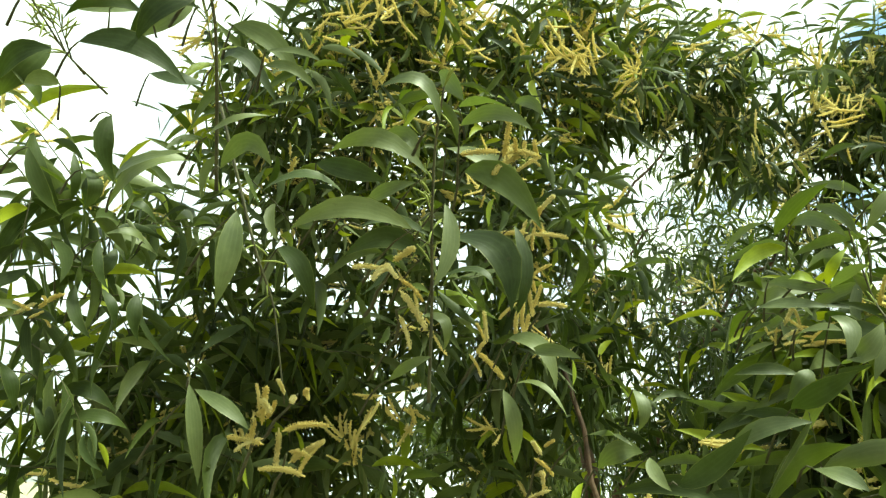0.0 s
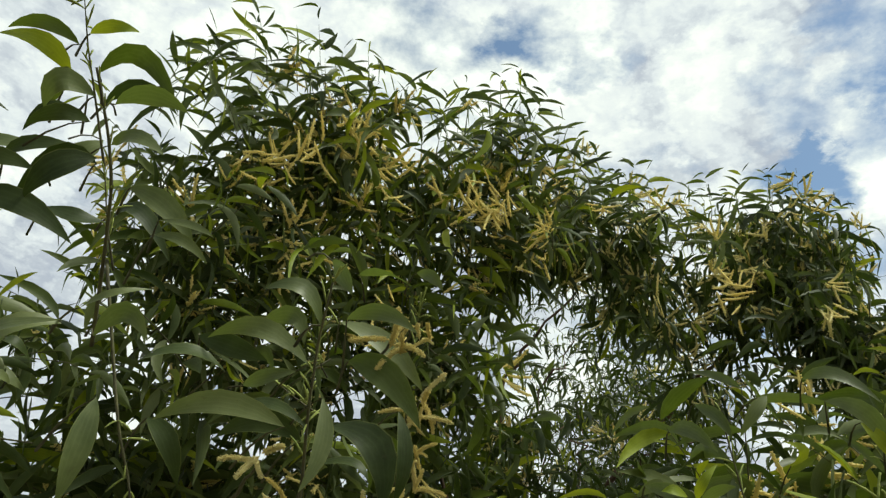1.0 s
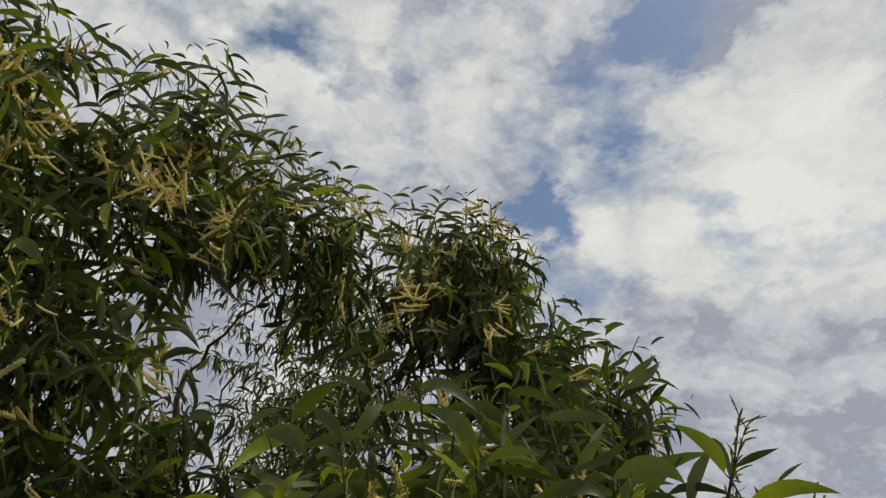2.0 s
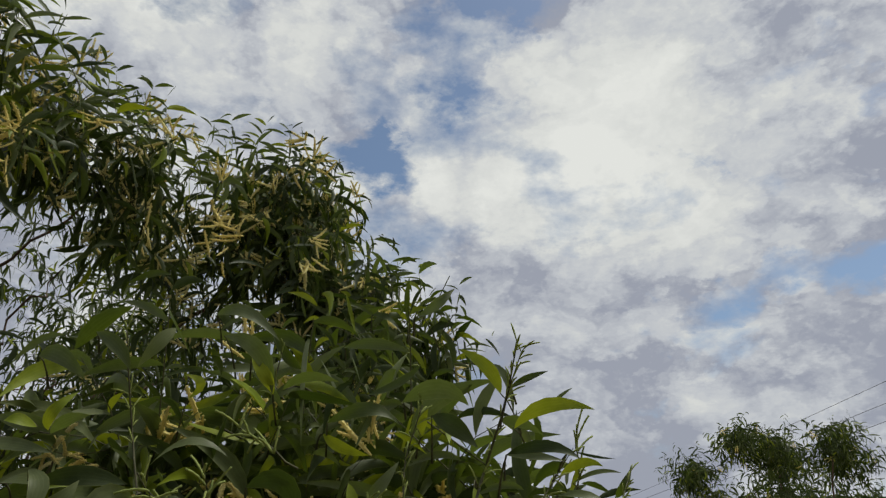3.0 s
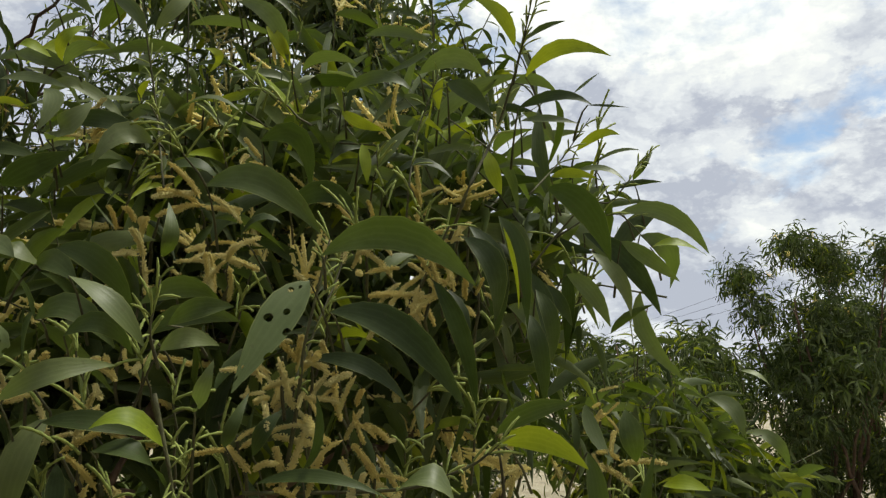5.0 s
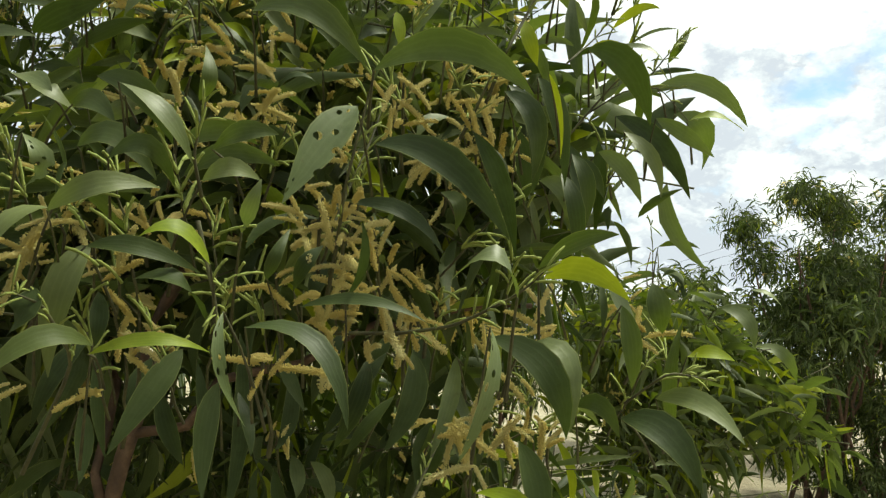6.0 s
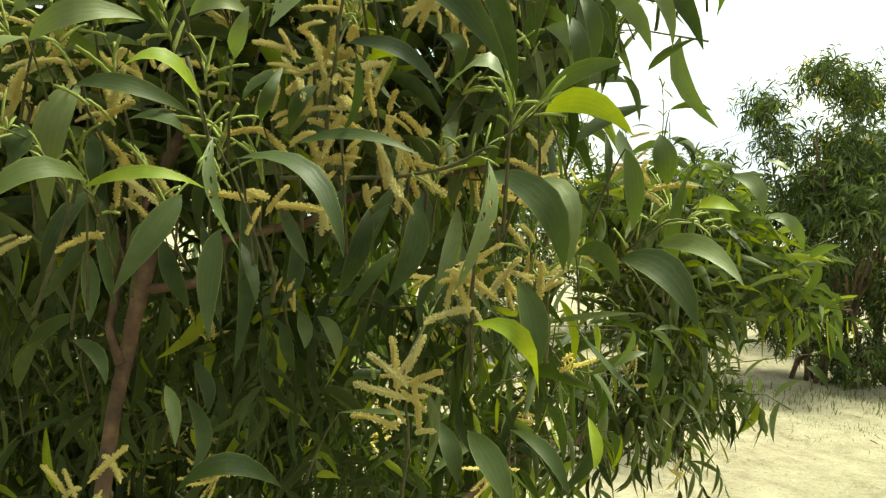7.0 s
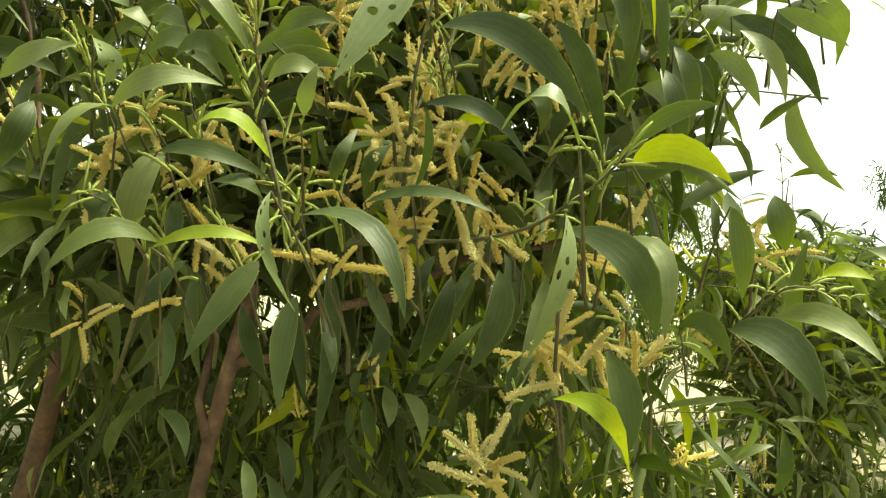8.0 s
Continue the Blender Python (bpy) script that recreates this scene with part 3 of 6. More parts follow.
near.lobe((-1.36, 1.12, 2.16), (0.27, 0.24, 0.27), 44, flowers=0.15, size=0.105, length=0.3)
near.lobe((-1.49, 0.90, 2.26), (0.26, 0.23, 0.26), 35, flowers=0.15, size=0.105, length=0.3)
near.lobe((-1.54, 0.81, 2.56), (0.24, 0.22, 0.24), 22, flowers=0.16, young=0.28, size=0.105, length=0.3)
near.lobe((-1.30, 1.84, 2.16), (0.28, 0.25, 0.28), 19, flowers=0.25, hang=0.9, size=0.11)
near.lobe((-1.65, 0.48, 2.14), (0.29, 0.26, 0.29), 12, flowers=0.1, size=0.105, length=0.3)
near.lobe((-1.84, 0.69, 1.81), (0.29, 0.26, 0.29), 30, flowers=0.05)
near.lobe((-1.74, 1.06, 1.83), (0.36, 0.33, 0.36), 49, flowers=0.1)
near.lobe((-1.59, 1.66, 1.83), (0.35, 0.32, 0.35), 33, flowers=0.1)
near.lobe((-0.51, 1.46, 1.94), (0.19, 0.17, 0.19), 20, flowers=0.2, size=0.15, pale=0.5, young=0.22)
near.lobe((-0.29, 1.54, 1.94), (0.19, 0.17, 0.19), 22, flowers=0.2, size=0.15, pale=0.5, young=0.22)
near.lobe((-0.07, 1.52, 1.93), (0.14, 0.13, 0.14), 11, flowers=0.1, size=0.15, pale=0.5, young=0.22)
near.lobe((0.06, 1.48, 1.87), (0.11, 0.10, 0.11), 7, flowers=0.1, size=0.15, pale=0.5, young=0.0)
near.lobe((-0.61, 1.49, 1.77), (0.24, 0.22, 0.24), 31, flowers=0.2, size=0.15, pale=0.5, young=0.22)
near.lobe((-0.30, 1.50, 1.74), (0.22, 0.20, 0.22), 27, flowers=0.25, size=0.15, pale=0.5, young=0.22)
near.lobe((0.01, 1.49, 1.73), (0.18, 0.16, 0.18), 18, flowers=0.2, size=0.15, pale=0.5, young=0.22)
near.lobe((0.15, 1.44, 1.76), (0.09, 0.08, 0.09), 5, flowers=0.05, size=0.15, pale=0.5, young=0.0)
near.lobe((-0.60, 1.27, 1.53), (0.20, 0.18, 0.20), 24, flowers=0.25, size=0.15, pale=0.08, young=0.05)
near.lobe((-0.36, 1.34, 1.55), (0.19, 0.17, 0.19), 22, flowers=0.3, size=0.15, pale=0.08, young=0.05)
near.lobe((-0.10, 1.41, 1.57), (0.18, 0.16, 0.18), 20, flowers=0.3, size=0.15)
near.lobe((0.09, 1.42, 1.58), (0.10, 0.09, 0.10), 5, flowers=0.15, size=0.15)
# Lower lobes: hang above 0.95 picks mostly dark leaves, painting shade under the crown.
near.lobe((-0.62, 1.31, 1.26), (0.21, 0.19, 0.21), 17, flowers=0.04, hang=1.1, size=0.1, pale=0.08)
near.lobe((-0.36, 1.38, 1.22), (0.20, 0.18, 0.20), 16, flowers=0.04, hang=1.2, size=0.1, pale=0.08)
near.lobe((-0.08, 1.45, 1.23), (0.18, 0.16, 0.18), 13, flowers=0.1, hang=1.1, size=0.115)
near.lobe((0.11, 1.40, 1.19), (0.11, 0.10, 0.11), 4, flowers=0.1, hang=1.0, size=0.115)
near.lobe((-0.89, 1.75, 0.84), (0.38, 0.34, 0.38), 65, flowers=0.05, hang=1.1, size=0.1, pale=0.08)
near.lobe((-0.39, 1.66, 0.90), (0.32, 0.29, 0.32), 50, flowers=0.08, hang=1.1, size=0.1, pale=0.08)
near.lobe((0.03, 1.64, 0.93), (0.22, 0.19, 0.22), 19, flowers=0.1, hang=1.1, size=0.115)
# Right-hand sprays: pale and young shares raised so the colour looks sunlit.
near.lobe((0.42, 2.09, 1.31), (0.16, 0.14, 0.16), 17, flowers=0.05, young=0.25, pale=0.7, size=0.1)
near.lobe((0.53, 2.06, 1.22), (0.14, 0.12, 0.14), 11, flowers=0.03, young=0.25, pale=0.7, size=0.1)
near.lobe((0.31, 2.01, 1.39), (0.09, 0.08, 0.09), 8, flowers=0.05, pale=0.5, size=0.1)
near.lobe((0.69, 2.12, 1.22), (0.10, 0.09, 0.10), 8, flowers=0.0, pale=0.7, size=0.1)
near.lobe((0.47, 2.01, 0.91), (0.16, 0.14, 0.16), 21, flowers=0.02, hang=1.3, size=0.085, pale=0.7)
near.lobe((0.31, 1.93, 0.91), (0.15, 0.14, 0.15), 21, flowers=0.05, hang=1.3, size=0.085, pale=0.5)
near.lobe((0.64, 2.08, 0.93), (0.11, 0.10, 0.11), 8, flowers=0.0, hang=1.3, size=0.085, pale=0.7)
near.lobe((-0.79, 1.22, 1.48), (0.21, 0.19, 0.21), 23, flowers=0.2, size=0.15)
near.lobe((-1.20, 1.60, 1.00), (0.38, 0.34, 0.38), 65, flowers=0.04, hang=1.1, size=0.1, pale=0.08)
near.lobe((-0.82, 1.74, 0.90), (0.29, 0.26, 0.29), 34, flowers=0.05, hang=1.1, size=0.1, pale=0.08)
near.lobe((0.17, 1.83, 1.03), (0.14, 0.13, 0.14), 9, flowers=0.03, hang=0.8, size=0.085, young=0.2, pale=0.7)
near.lobe((0.36, 2.03, 1.13), (0.14, 0.13, 0.14), 13, flowers=0.02, size=0.085, young=0.2, pale=0.7)
near.lobe((0.57, 2.20, 1.18), (0.14, 0.13, 0.14), 11, flowers=0.0, size=0.085, young=0.2, pale=0.7)
near.lobe((0.47, 1.98, 0.96), (0.13, 0.12, 0.13), 8, flowers=0.0, hang=1.2, size=0.085, pale=0.7)
near.lobe((0.25, 1.79, 0.91), (0.14, 0.13, 0.14), 6, flowers=0.02, hang=1.2, size=0.085, pale=0.7)
near.lobe((0.03, 1.71, 0.95), (0.13, 0.12, 0.13), 6, flowers=0.05, hang=0.9, size=0.085, pale=0.5)
near.lobe((0.50, 2.30, 1.01), (0.10, 0.09, 0.10), 8, flowers=0.0, hang=0.8, size=0.085, pale=0.7)
near.lobe((0.34, 2.25, 1.27), (0.14, 0.13, 0.14), 13, flowers=0.0, size=0.085, pale=0.7)
near.lobe((-1.72, 0.73, 2.24), (0.27, 0.25, 0.27), 13, flowers=0.1, size=0.105, length=0.3)
near.lobe((-1.76, 0.77, 1.92), (0.29, 0.26, 0.29), 20, flowers=0.1)
near.lobe((-1.70, 1.08, 1.93), (0.30, 0.27, 0.30), 34, flowers=0.1)
near.lobe((-2.30, 0.68, 1.58), (0.35, 0.32, 0.35), 20, flowers=0.05)
near.lobe((-2.20, 0.93, 1.52), (0.35, 0.32, 0.35), 40, flowers=0.05)
near.lobe((-1.33, 1.47, 2.03), (0.23, 0.20, 0.23), 21, flowers=0.1, hang=1.05, size=0.12)
near.lobe((-1.27, 1.66, 1.98), (0.21, 0.19, 0.21), 17, flowers=0.1, hang=1.05, size=0.12)
near.lobe((-1.50, 0.40, 2.12), (0.22, 0.2, 0.24), 5, flowers=0.0, hang=1.1, size=0.115, length=0.3)
near.lobe((-1.53, 0.42, 1.86), (0.2, 0.18, 0.22), 4, flowers=0.12, hang=1.1, size=0.115, length=0.3)
# Added inner masses of dark-toned leaves; they block light and paint interior shade.
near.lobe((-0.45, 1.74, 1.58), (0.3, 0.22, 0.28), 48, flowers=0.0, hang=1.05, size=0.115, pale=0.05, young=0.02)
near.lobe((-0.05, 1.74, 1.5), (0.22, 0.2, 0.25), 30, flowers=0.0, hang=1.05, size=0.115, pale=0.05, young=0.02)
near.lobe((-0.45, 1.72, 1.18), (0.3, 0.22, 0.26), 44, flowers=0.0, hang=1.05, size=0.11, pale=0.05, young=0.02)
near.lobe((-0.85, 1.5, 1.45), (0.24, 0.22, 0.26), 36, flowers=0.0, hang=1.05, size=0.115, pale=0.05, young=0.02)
# More right-hand sprays, sunlight again put in by pale and young leaves.
near.lobe((0.35, 1.95, 1.36), (0.1, 0.09, 0.09), 7, flowers=0.0, size=0.1, length=0.24, pale=0.6, young=0.3)
near.lobe((0.48, 2.07, 1.41), (0.1, 0.09, 0.09), 7, flowers=0.0, size=0.1, length=0.24, pale=0.6, young=0.3)
near.lobe((0.60, 2.09, 1.32), (0.1, 0.09, 0.09), 7, flowers=0.0, size=0.1, length=0.24, pale=0.6, young=0.3)
near.lobe((0.70, 2.11, 1.23), (0.1, 0.09, 0.09), 7, flowers=0.0, size=0.1, length=0.24, pale=0.6, young=0.3)
near.lobe((0.79, 2.12, 1.13), (0.1, 0.09, 0.09), 7, flowers=0.0, size=0.1, length=0.24, pale=0.6, young=0.3)
near.lobe((0.53, 2.05, 1.22), (0.1, 0.09, 0.09), 7, flowers=0.0, size=0.1, length=0.24, pale=0.6, young=0.3)
near.lobe((0.41, 1.97, 1.20), (0.1, 0.09, 0.09), 7, flowers=0.0, size=0.1, length=0.24, pale=0.6, young=0.3)
near.lobe((0.63, 2.06, 1.11), (0.1, 0.09, 0.09), 7, flowers=0.0, size=0.1, length=0.24, pale=0.6, young=0.3)
near.lobe((0.48, 1.99, 1.07), (0.1, 0.09, 0.09), 7, flowers=0.0, size=0.1, length=0.24, pale=0.6, young=0.3)
# -- end near lobes
for tip in ((-1.54, 0.72, 2.93), (-1.50, 0.79, 3.01), (-1.42, 0.81, 3.01), (-1.40, 0.86, 3.09), (-1.36, 0.95, 3.06), (-1.34, 1.06, 3.07), (-1.26, 1.08, 3.05), (-1.21, 1.22, 3.05), (-1.20, 1.34, 3.03), (-1.05, 1.39, 3.10), (-0.99, 1.48, 3.04), (-0.96, 1.58, 3.02)):
    near.sprig(tip)
# -- stems
stem([(0.015, 1.128, 1.671), (0.041, 1.078, 1.730), (0.074, 1.162, 1.824), (0.098, 1.116, 1.890), (0.110, 1.085, 1.934), (0.120, 1.064, 1.982)], 0.0042, 0.0015)
stem([(0.096, 1.120, 1.876), (0.107, 1.091, 1.921), (0.125, 1.063, 1.968)], 0.0020, 0.0010)
stem([(0.105, 1.175, 1.615), (0.152, 1.182, 1.677), (0.196, 1.159, 1.729), (0.232, 1.187, 1.729), (0.258, 1.177, 1.764), (0.302, 1.277, 1.822)], 0.0030, 0.0012)
stem([(0.119, 1.132, 1.732), (0.165, 1.215, 1.795), (0.205, 1.196, 1.854)], 0.0025, 0.0010)
stem([(0.152, 1.182, 1.677), (0.198, 1.173, 1.708), (0.243, 1.165, 1.713), (0.282, 1.162, 1.668)], 0.0020, 0.0010)
stem([(-0.353, 1.072, 1.728), (-0.454, 1.233, 1.877), (-0.469, 1.213, 1.997), (-0.468, 1.193, 2.043)], 0.0030, 0.0015)
stem([(-0.270, 1.363, 1.915), (-0.260, 1.284, 1.958), (-0.246, 1.286, 2.036)], 0.0030, 0.0015)
stem([(-0.135, 0.951, 1.487), (-0.122, 0.982, 1.547), (-0.110, 1.029, 1.609), (-0.101, 1.070, 1.679)], 0.0030, 0.0015)
stem([(-0.042, 1.113, 1.669), (-0.035, 1.092, 1.747), (-0.040, 1.204, 1.843), (-0.013, 1.208, 1.922)], 0.0030, 0.0015)
stem([(-0.041, 1.402, 1.926), (-0.040, 1.361, 2.046), (-0.041, 1.331, 2.115)], 0.0030, 0.0012)
stem([(-0.132, 0.938, 1.414), (-0.118, 0.920, 1.483), (-0.108, 0.896, 1.535), (-0.086, 0.898, 1.643)], 0.0050, 0.0020)
stem([(-0.025, 1.010, 1.568), (0.005, 0.992, 1.621), (0.028, 0.970, 1.668)], 0.0050, 0.0020)
stem([(-0.176, 0.933, 1.383), (-0.053, 0.935, 1.389), (0.007, 0.903, 1.403), (0.065, 0.847, 1.438), (0.087, 0.826, 1.460)], 0.0040, 0.0015)
stem([(-0.234, 0.852, 1.514), (-0.232, 0.825, 1.549), (-0.221, 0.820, 1.597)], 0.0030, 0.0015)
stem([(0.199, 1.058, 1.312), (0.237, 1.006, 1.359), (0.307, 1.090, 1.341)], 0.0030, 0.0012)
stem([(0.321, 2.214, 0.803), (0.542, 2.191, 0.860), (0.750, 2.243, 0.877), (0.945, 2.287, 0.903)], 0.0040, 0.0015)
stem([(0.528, 2.206, 0.901), (0.667, 2.198, 1.023), (0.785, 2.175, 1.113), (0.850, 2.160, 1.179)], 0.0040, 0.0012)
stem([(0.599, 2.133, 1.137), (0.662, 2.127, 1.231), (0.710, 2.118, 1.308)], 0.0030, 0.0012)
stem([(0.352, 1.700, 1.450), (0.350, 1.698, 1.518), (0.342, 1.696, 1.575)], 0.0020, 0.0008)
stem([(0.785, 2.162, 1.040), (0.823, 2.151, 1.060), (0.857, 2.146, 1.108)], 0.0020, 0.0010)
stem([(0.585, 2.054, 0.805), (0.498, 2.233, 0.986), (0.465, 2.265, 1.121)], 0.0030, 0.0010)
stem([(0.363, 2.254, 0.971), (0.625, 2.245, 0.945), (0.844, 2.222, 0.922)], 0.0020, 0.0010)
stem([(-0.052, 0.968, 1.161), (-0.038, 1.033, 1.196), (-0.020, 1.097, 1.240)], 0.0050, 0.0020)
stem([(-0.420, 0.888, 1.230), (-0.343, 0.842, 1.354), (-0.340, 0.786, 1.410), (-0.359, 0.772, 1.420)], 0.0040, 0.0015)
stem([(-0.233, 0.845, 1.491), (-0.209, 0.839, 1.417), (-0.204, 0.840, 1.376)], 0.0040, 0.0015)
stem([(-1.114, 0.479, 2.031), (-1.039, 0.427, 2.135), (-0.984, 0.387, 2.204), (-0.956, 0.353, 2.253), (-0.922, 0.302, 2.311)], 0.0050, 0.0025)
stem([(-0.851, 0.655, 1.723), (-0.820, 0.629, 1.845), (-0.781, 0.587, 1.933), (-0.753, 0.563, 2.016), (-0.714, 0.538, 2.072)], 0.0040, 0.0020)
stem([(-1.039, 0.432, 2.128), (-0.978, 0.467, 1.910), (-0.972, 0.497, 1.842), (-0.968, 0.518, 1.720)], 0.0040, 0.0015)
stem([(-1.145, 0.322, 2.136), (-1.147, 0.264, 2.173), (-1.093, 0.196, 2.204), (-1.092, 0.181, 2.212)], 0.0030, 0.0010)
stem([(-1.147, 0.264, 2.173), (-1.139, 0.241, 2.203), (-1.135, 0.221, 2.222)], 0.0020, 0.0008)
stem([(-1.147, 0.272, 2.168), (-1.138, 0.252, 2.199), (-1.129, 0.238, 2.223)], 0.0020, 0.0008)
stem([(-1.148, 0.290, 2.154), (-1.145, 0.245, 2.190), (-1.146, 0.216, 2.202)], 0.0020, 0.0008)
stem([(-1.010, 0.384, 2.235), (-0.987, 0.339, 2.308), (-0.965, 0.301, 2.363), (-0.943, 0.273, 2.406)], 0.0030, 0.0010)
stem([(-1.036, 0.443, 2.116), (-1.027, 0.415, 2.169), (-1.010, 0.384, 2.235)], 0.0030, 0.0010)
stem([(-0.009, 1.443, 1.149), (0.110, 1.629, 1.049), (0.300, 1.820, 1.043), (0.550, 2.068, 0.971)], 0.0040, 0.0015)
stem([(0.110, 1.629, 1.049), (0.228, 1.705, 0.966), (0.420, 1.874, 0.925)], 0.0030, 0.0010)
stem([(0.040, 1.545, 1.133), (0.160, 1.700, 1.146), (0.331, 1.826, 1.091)], 0.0030, 0.0010)
stem([(0.185, 1.730, 1.048), (0.217, 1.714, 0.995), (0.203, 1.692, 0.919)], 0.0030, 0.0010)
stem([(0.339, 1.864, 1.031), (0.360, 1.846, 0.973), (0.354, 1.825, 0.898)], 0.0030, 0.0010)
stem([(0.300, 1.820, 1.043), (0.462, 2.004, 1.067), (0.632, 2.163, 1.022)], 0.0030, 0.0010)
# -- end stems
# -- leaves
leaf_at((0.097, 1.095, 1.919), (0.080, 1.057, 1.948), (0.041, 1.075, 1.977), 0.024, YOUNG)
leaf_at((0.111, 1.072, 1.870), (0.149, 1.033, 1.896), (0.214, 1.056, 1.890), 0.025, YOUNG)
leaf_at((0.107, 1.105, 1.925), (0.128, 1.074, 1.934), (0.161, 1.078, 1.945), 0.014, LEAF)
leaf_at((0.097, 1.145, 1.888), (0.123, 1.119, 1.885), (0.153, 1.119, 1.866), 0.020, PALE)
leaf_at((0.103, 1.107, 1.841), (0.152, 1.075, 1.849), (0.192, 1.058, 1.829), 0.024, DEEP)
leaf_at((0.191, 1.099, 1.842), (0.212, 1.072, 1.833), (0.238, 1.071, 1.830), 0.005, DEEP)
leaf_at((0.107, 1.184, 1.846), (0.144, 1.156, 1.842), (0.187, 1.159, 1.834), 0.018, PALE)
leaf_at((0.190, 1.248, 1.818), (0.219, 1.214, 1.836), (0.245, 1.193, 1.828), 0.019, YOUNG)
leaf_at((0.219, 1.311, 1.809), (0.250, 1.277, 1.825), (0.284, 1.253, 1.821), 0.013, PALE)
leaf_at((0.282, 1.305, 1.786), (0.291, 1.273, 1.804), (0.312, 1.304, 1.831), 0.017, LEAF)
leaf_at((0.151, 1.198, 1.769), (0.176, 1.170, 1.770), (0.213, 1.186, 1.765), 0.018, YOUNG)
leaf_at((0.187, 1.267, 1.791), (0.229, 1.235, 1.791), (0.260, 1.228, 1.767), 0.021, PALE)
leaf_at((0.240, 1.169, 1.714), (0.299, 1.131, 1.711), (0.347, 1.129, 1.656), 0.031, PALE)
leaf_at((0.281, 1.166, 1.667), (0.308, 1.133, 1.673), (0.354, 1.161, 1.656), 0.022, YOUNG)
leaf_at((0.137, 1.045, 1.723), (0.181, 1.017, 1.700), (0.213, 1.053, 1.638), 0.042, DEEP)
leaf_at((0.207, 1.301, 1.702), (0.269, 1.270, 1.660), (0.321, 1.293, 1.579), 0.044, DEEP)
leaf_at((0.249, 1.206, 1.680), (0.281, 1.176, 1.654), (0.320, 1.172, 1.623), 0.027, PALE)
leaf_at((0.175, 1.220, 1.633), (0.207, 1.192, 1.609), (0.233, 1.198, 1.560), 0.031, PALE)
leaf_at((0.139, 1.168, 1.615), (0.160, 1.142, 1.593), (0.178, 1.160, 1.560), 0.024, DEEP)
leaf_at((0.080, 1.053, 1.691), (0.107, 1.031, 1.643), (0.115, 1.016, 1.557), 0.030, DEEP)
leaf_at((0.046, 1.035, 1.676), (0.082, 1.014, 1.628), (0.079, 1.028, 1.547), 0.036, DEEP)
leaf_at((0.011, 0.974, 1.608), (0.047, 0.950, 1.550), (0.063, 0.939, 1.473), 0.029, DEEP)
leaf_at((0.113, 1.058, 1.578), (0.131, 1.031, 1.535), (0.137, 1.057, 1.468), 0.028, DEEP)
leaf_at((0.122, 1.135, 1.629), (0.143, 1.110, 1.579), (0.143, 1.091, 1.518), 0.031, DEEP)
leaf_at((-0.044, 1.220, 1.928), (0.013, 1.191, 1.946), (0.056, 1.222, 1.922), 0.038, PALE)
leaf_at((0.001, 1.192, 1.904), (0.036, 1.173, 1.885), (0.068, 1.215, 1.859), 0.037, DEEP)
leaf_at((-0.043, 1.360, 2.087), (-0.044, 1.317, 2.119), (-0.037, 1.294, 2.153), 0.015, LEAF)
leaf_at((-0.021, 1.355, 2.101), (0.011, 1.323, 2.115), (0.041, 1.346, 2.146), 0.019, PALE)
leaf_at((-0.120, 1.467, 2.134), (-0.091, 1.447, 2.125), (-0.071, 1.490, 2.115), 0.017, DEEP)
leaf_at((-0.059, 0.768, 1.615), (0.007, 0.751, 1.636), (0.069, 0.738, 1.591), 0.036, LEAF)
leaf_at((-0.189, 0.834, 1.685), (-0.131, 0.827, 1.691), (-0.087, 0.868, 1.645), 0.040, LEAF)
leaf_at((-0.083, 0.819, 1.597), (-0.100, 0.789, 1.566), (-0.124, 0.755, 1.504), 0.042, CHEWED)
leaf_at((-0.072, 0.854, 1.570), (-0.002, 0.840, 1.559), (0.056, 0.846, 1.487), 0.040, DEEP)
leaf_at((-0.501, 1.166, 2.035), (-0.465, 1.166, 2.013), (-0.454, 1.193, 1.980), 0.029, PALE)
leaf_at((-0.399, 1.212, 2.050), (-0.415, 1.188, 2.022), (-0.440, 1.183, 1.983), 0.028, PALE)
leaf_at((-0.313, 1.184, 2.029), (-0.257, 1.185, 2.007), (-0.242, 1.214, 1.944), 0.035, PALE)
leaf_at((-0.273, 1.198, 1.997), (-0.247, 1.191, 1.967), (-0.245, 1.231, 1.946), 0.026, YOUNG)
leaf_at((-0.391, 1.149, 1.838), (-0.333, 1.137, 1.872), (-0.286, 1.160, 1.850), 0.038, PALE)
leaf_at((-0.383, 1.093, 1.791), (-0.404, 1.052, 1.797), (-0.430, 1.035, 1.748), 0.040, PALE)
leaf_at((-0.416, 1.143, 1.815), (-0.459, 1.087, 1.826), (-0.509, 1.085, 1.813), 0.034, DEEP)
leaf_at((-0.156, 1.211, 1.899), (-0.090, 1.191, 1.918), (-0.049, 1.211, 1.895), 0.031, LEAF)
leaf_at((-0.098, 1.189, 1.773), (-0.075, 1.161, 1.800), (-0.046, 1.184, 1.840), 0.025, PALE)
leaf_at((-0.117, 1.177, 1.811), (-0.107, 1.160, 1.783), (-0.104, 1.160, 1.750), 0.021, YOUNG)
leaf_at((-0.014, 1.238, 1.879), (-0.015, 1.207, 1.895), (-0.004, 1.200, 1.915), 0.019, YOUNG)
leaf_at((-0.348, 0.857, 1.627), (-0.301, 0.856, 1.616), (-0.287, 0.896, 1.569), 0.034, DEEP)
leaf_at((-0.360, 0.851, 1.557), (-0.320, 0.846, 1.573), (-0.290, 0.873, 1.530), 0.037, LEAF)
leaf_at((-0.284, 0.917, 1.541), (-0.236, 0.913, 1.568), (-0.190, 0.941, 1.558), 0.032, LEAF)
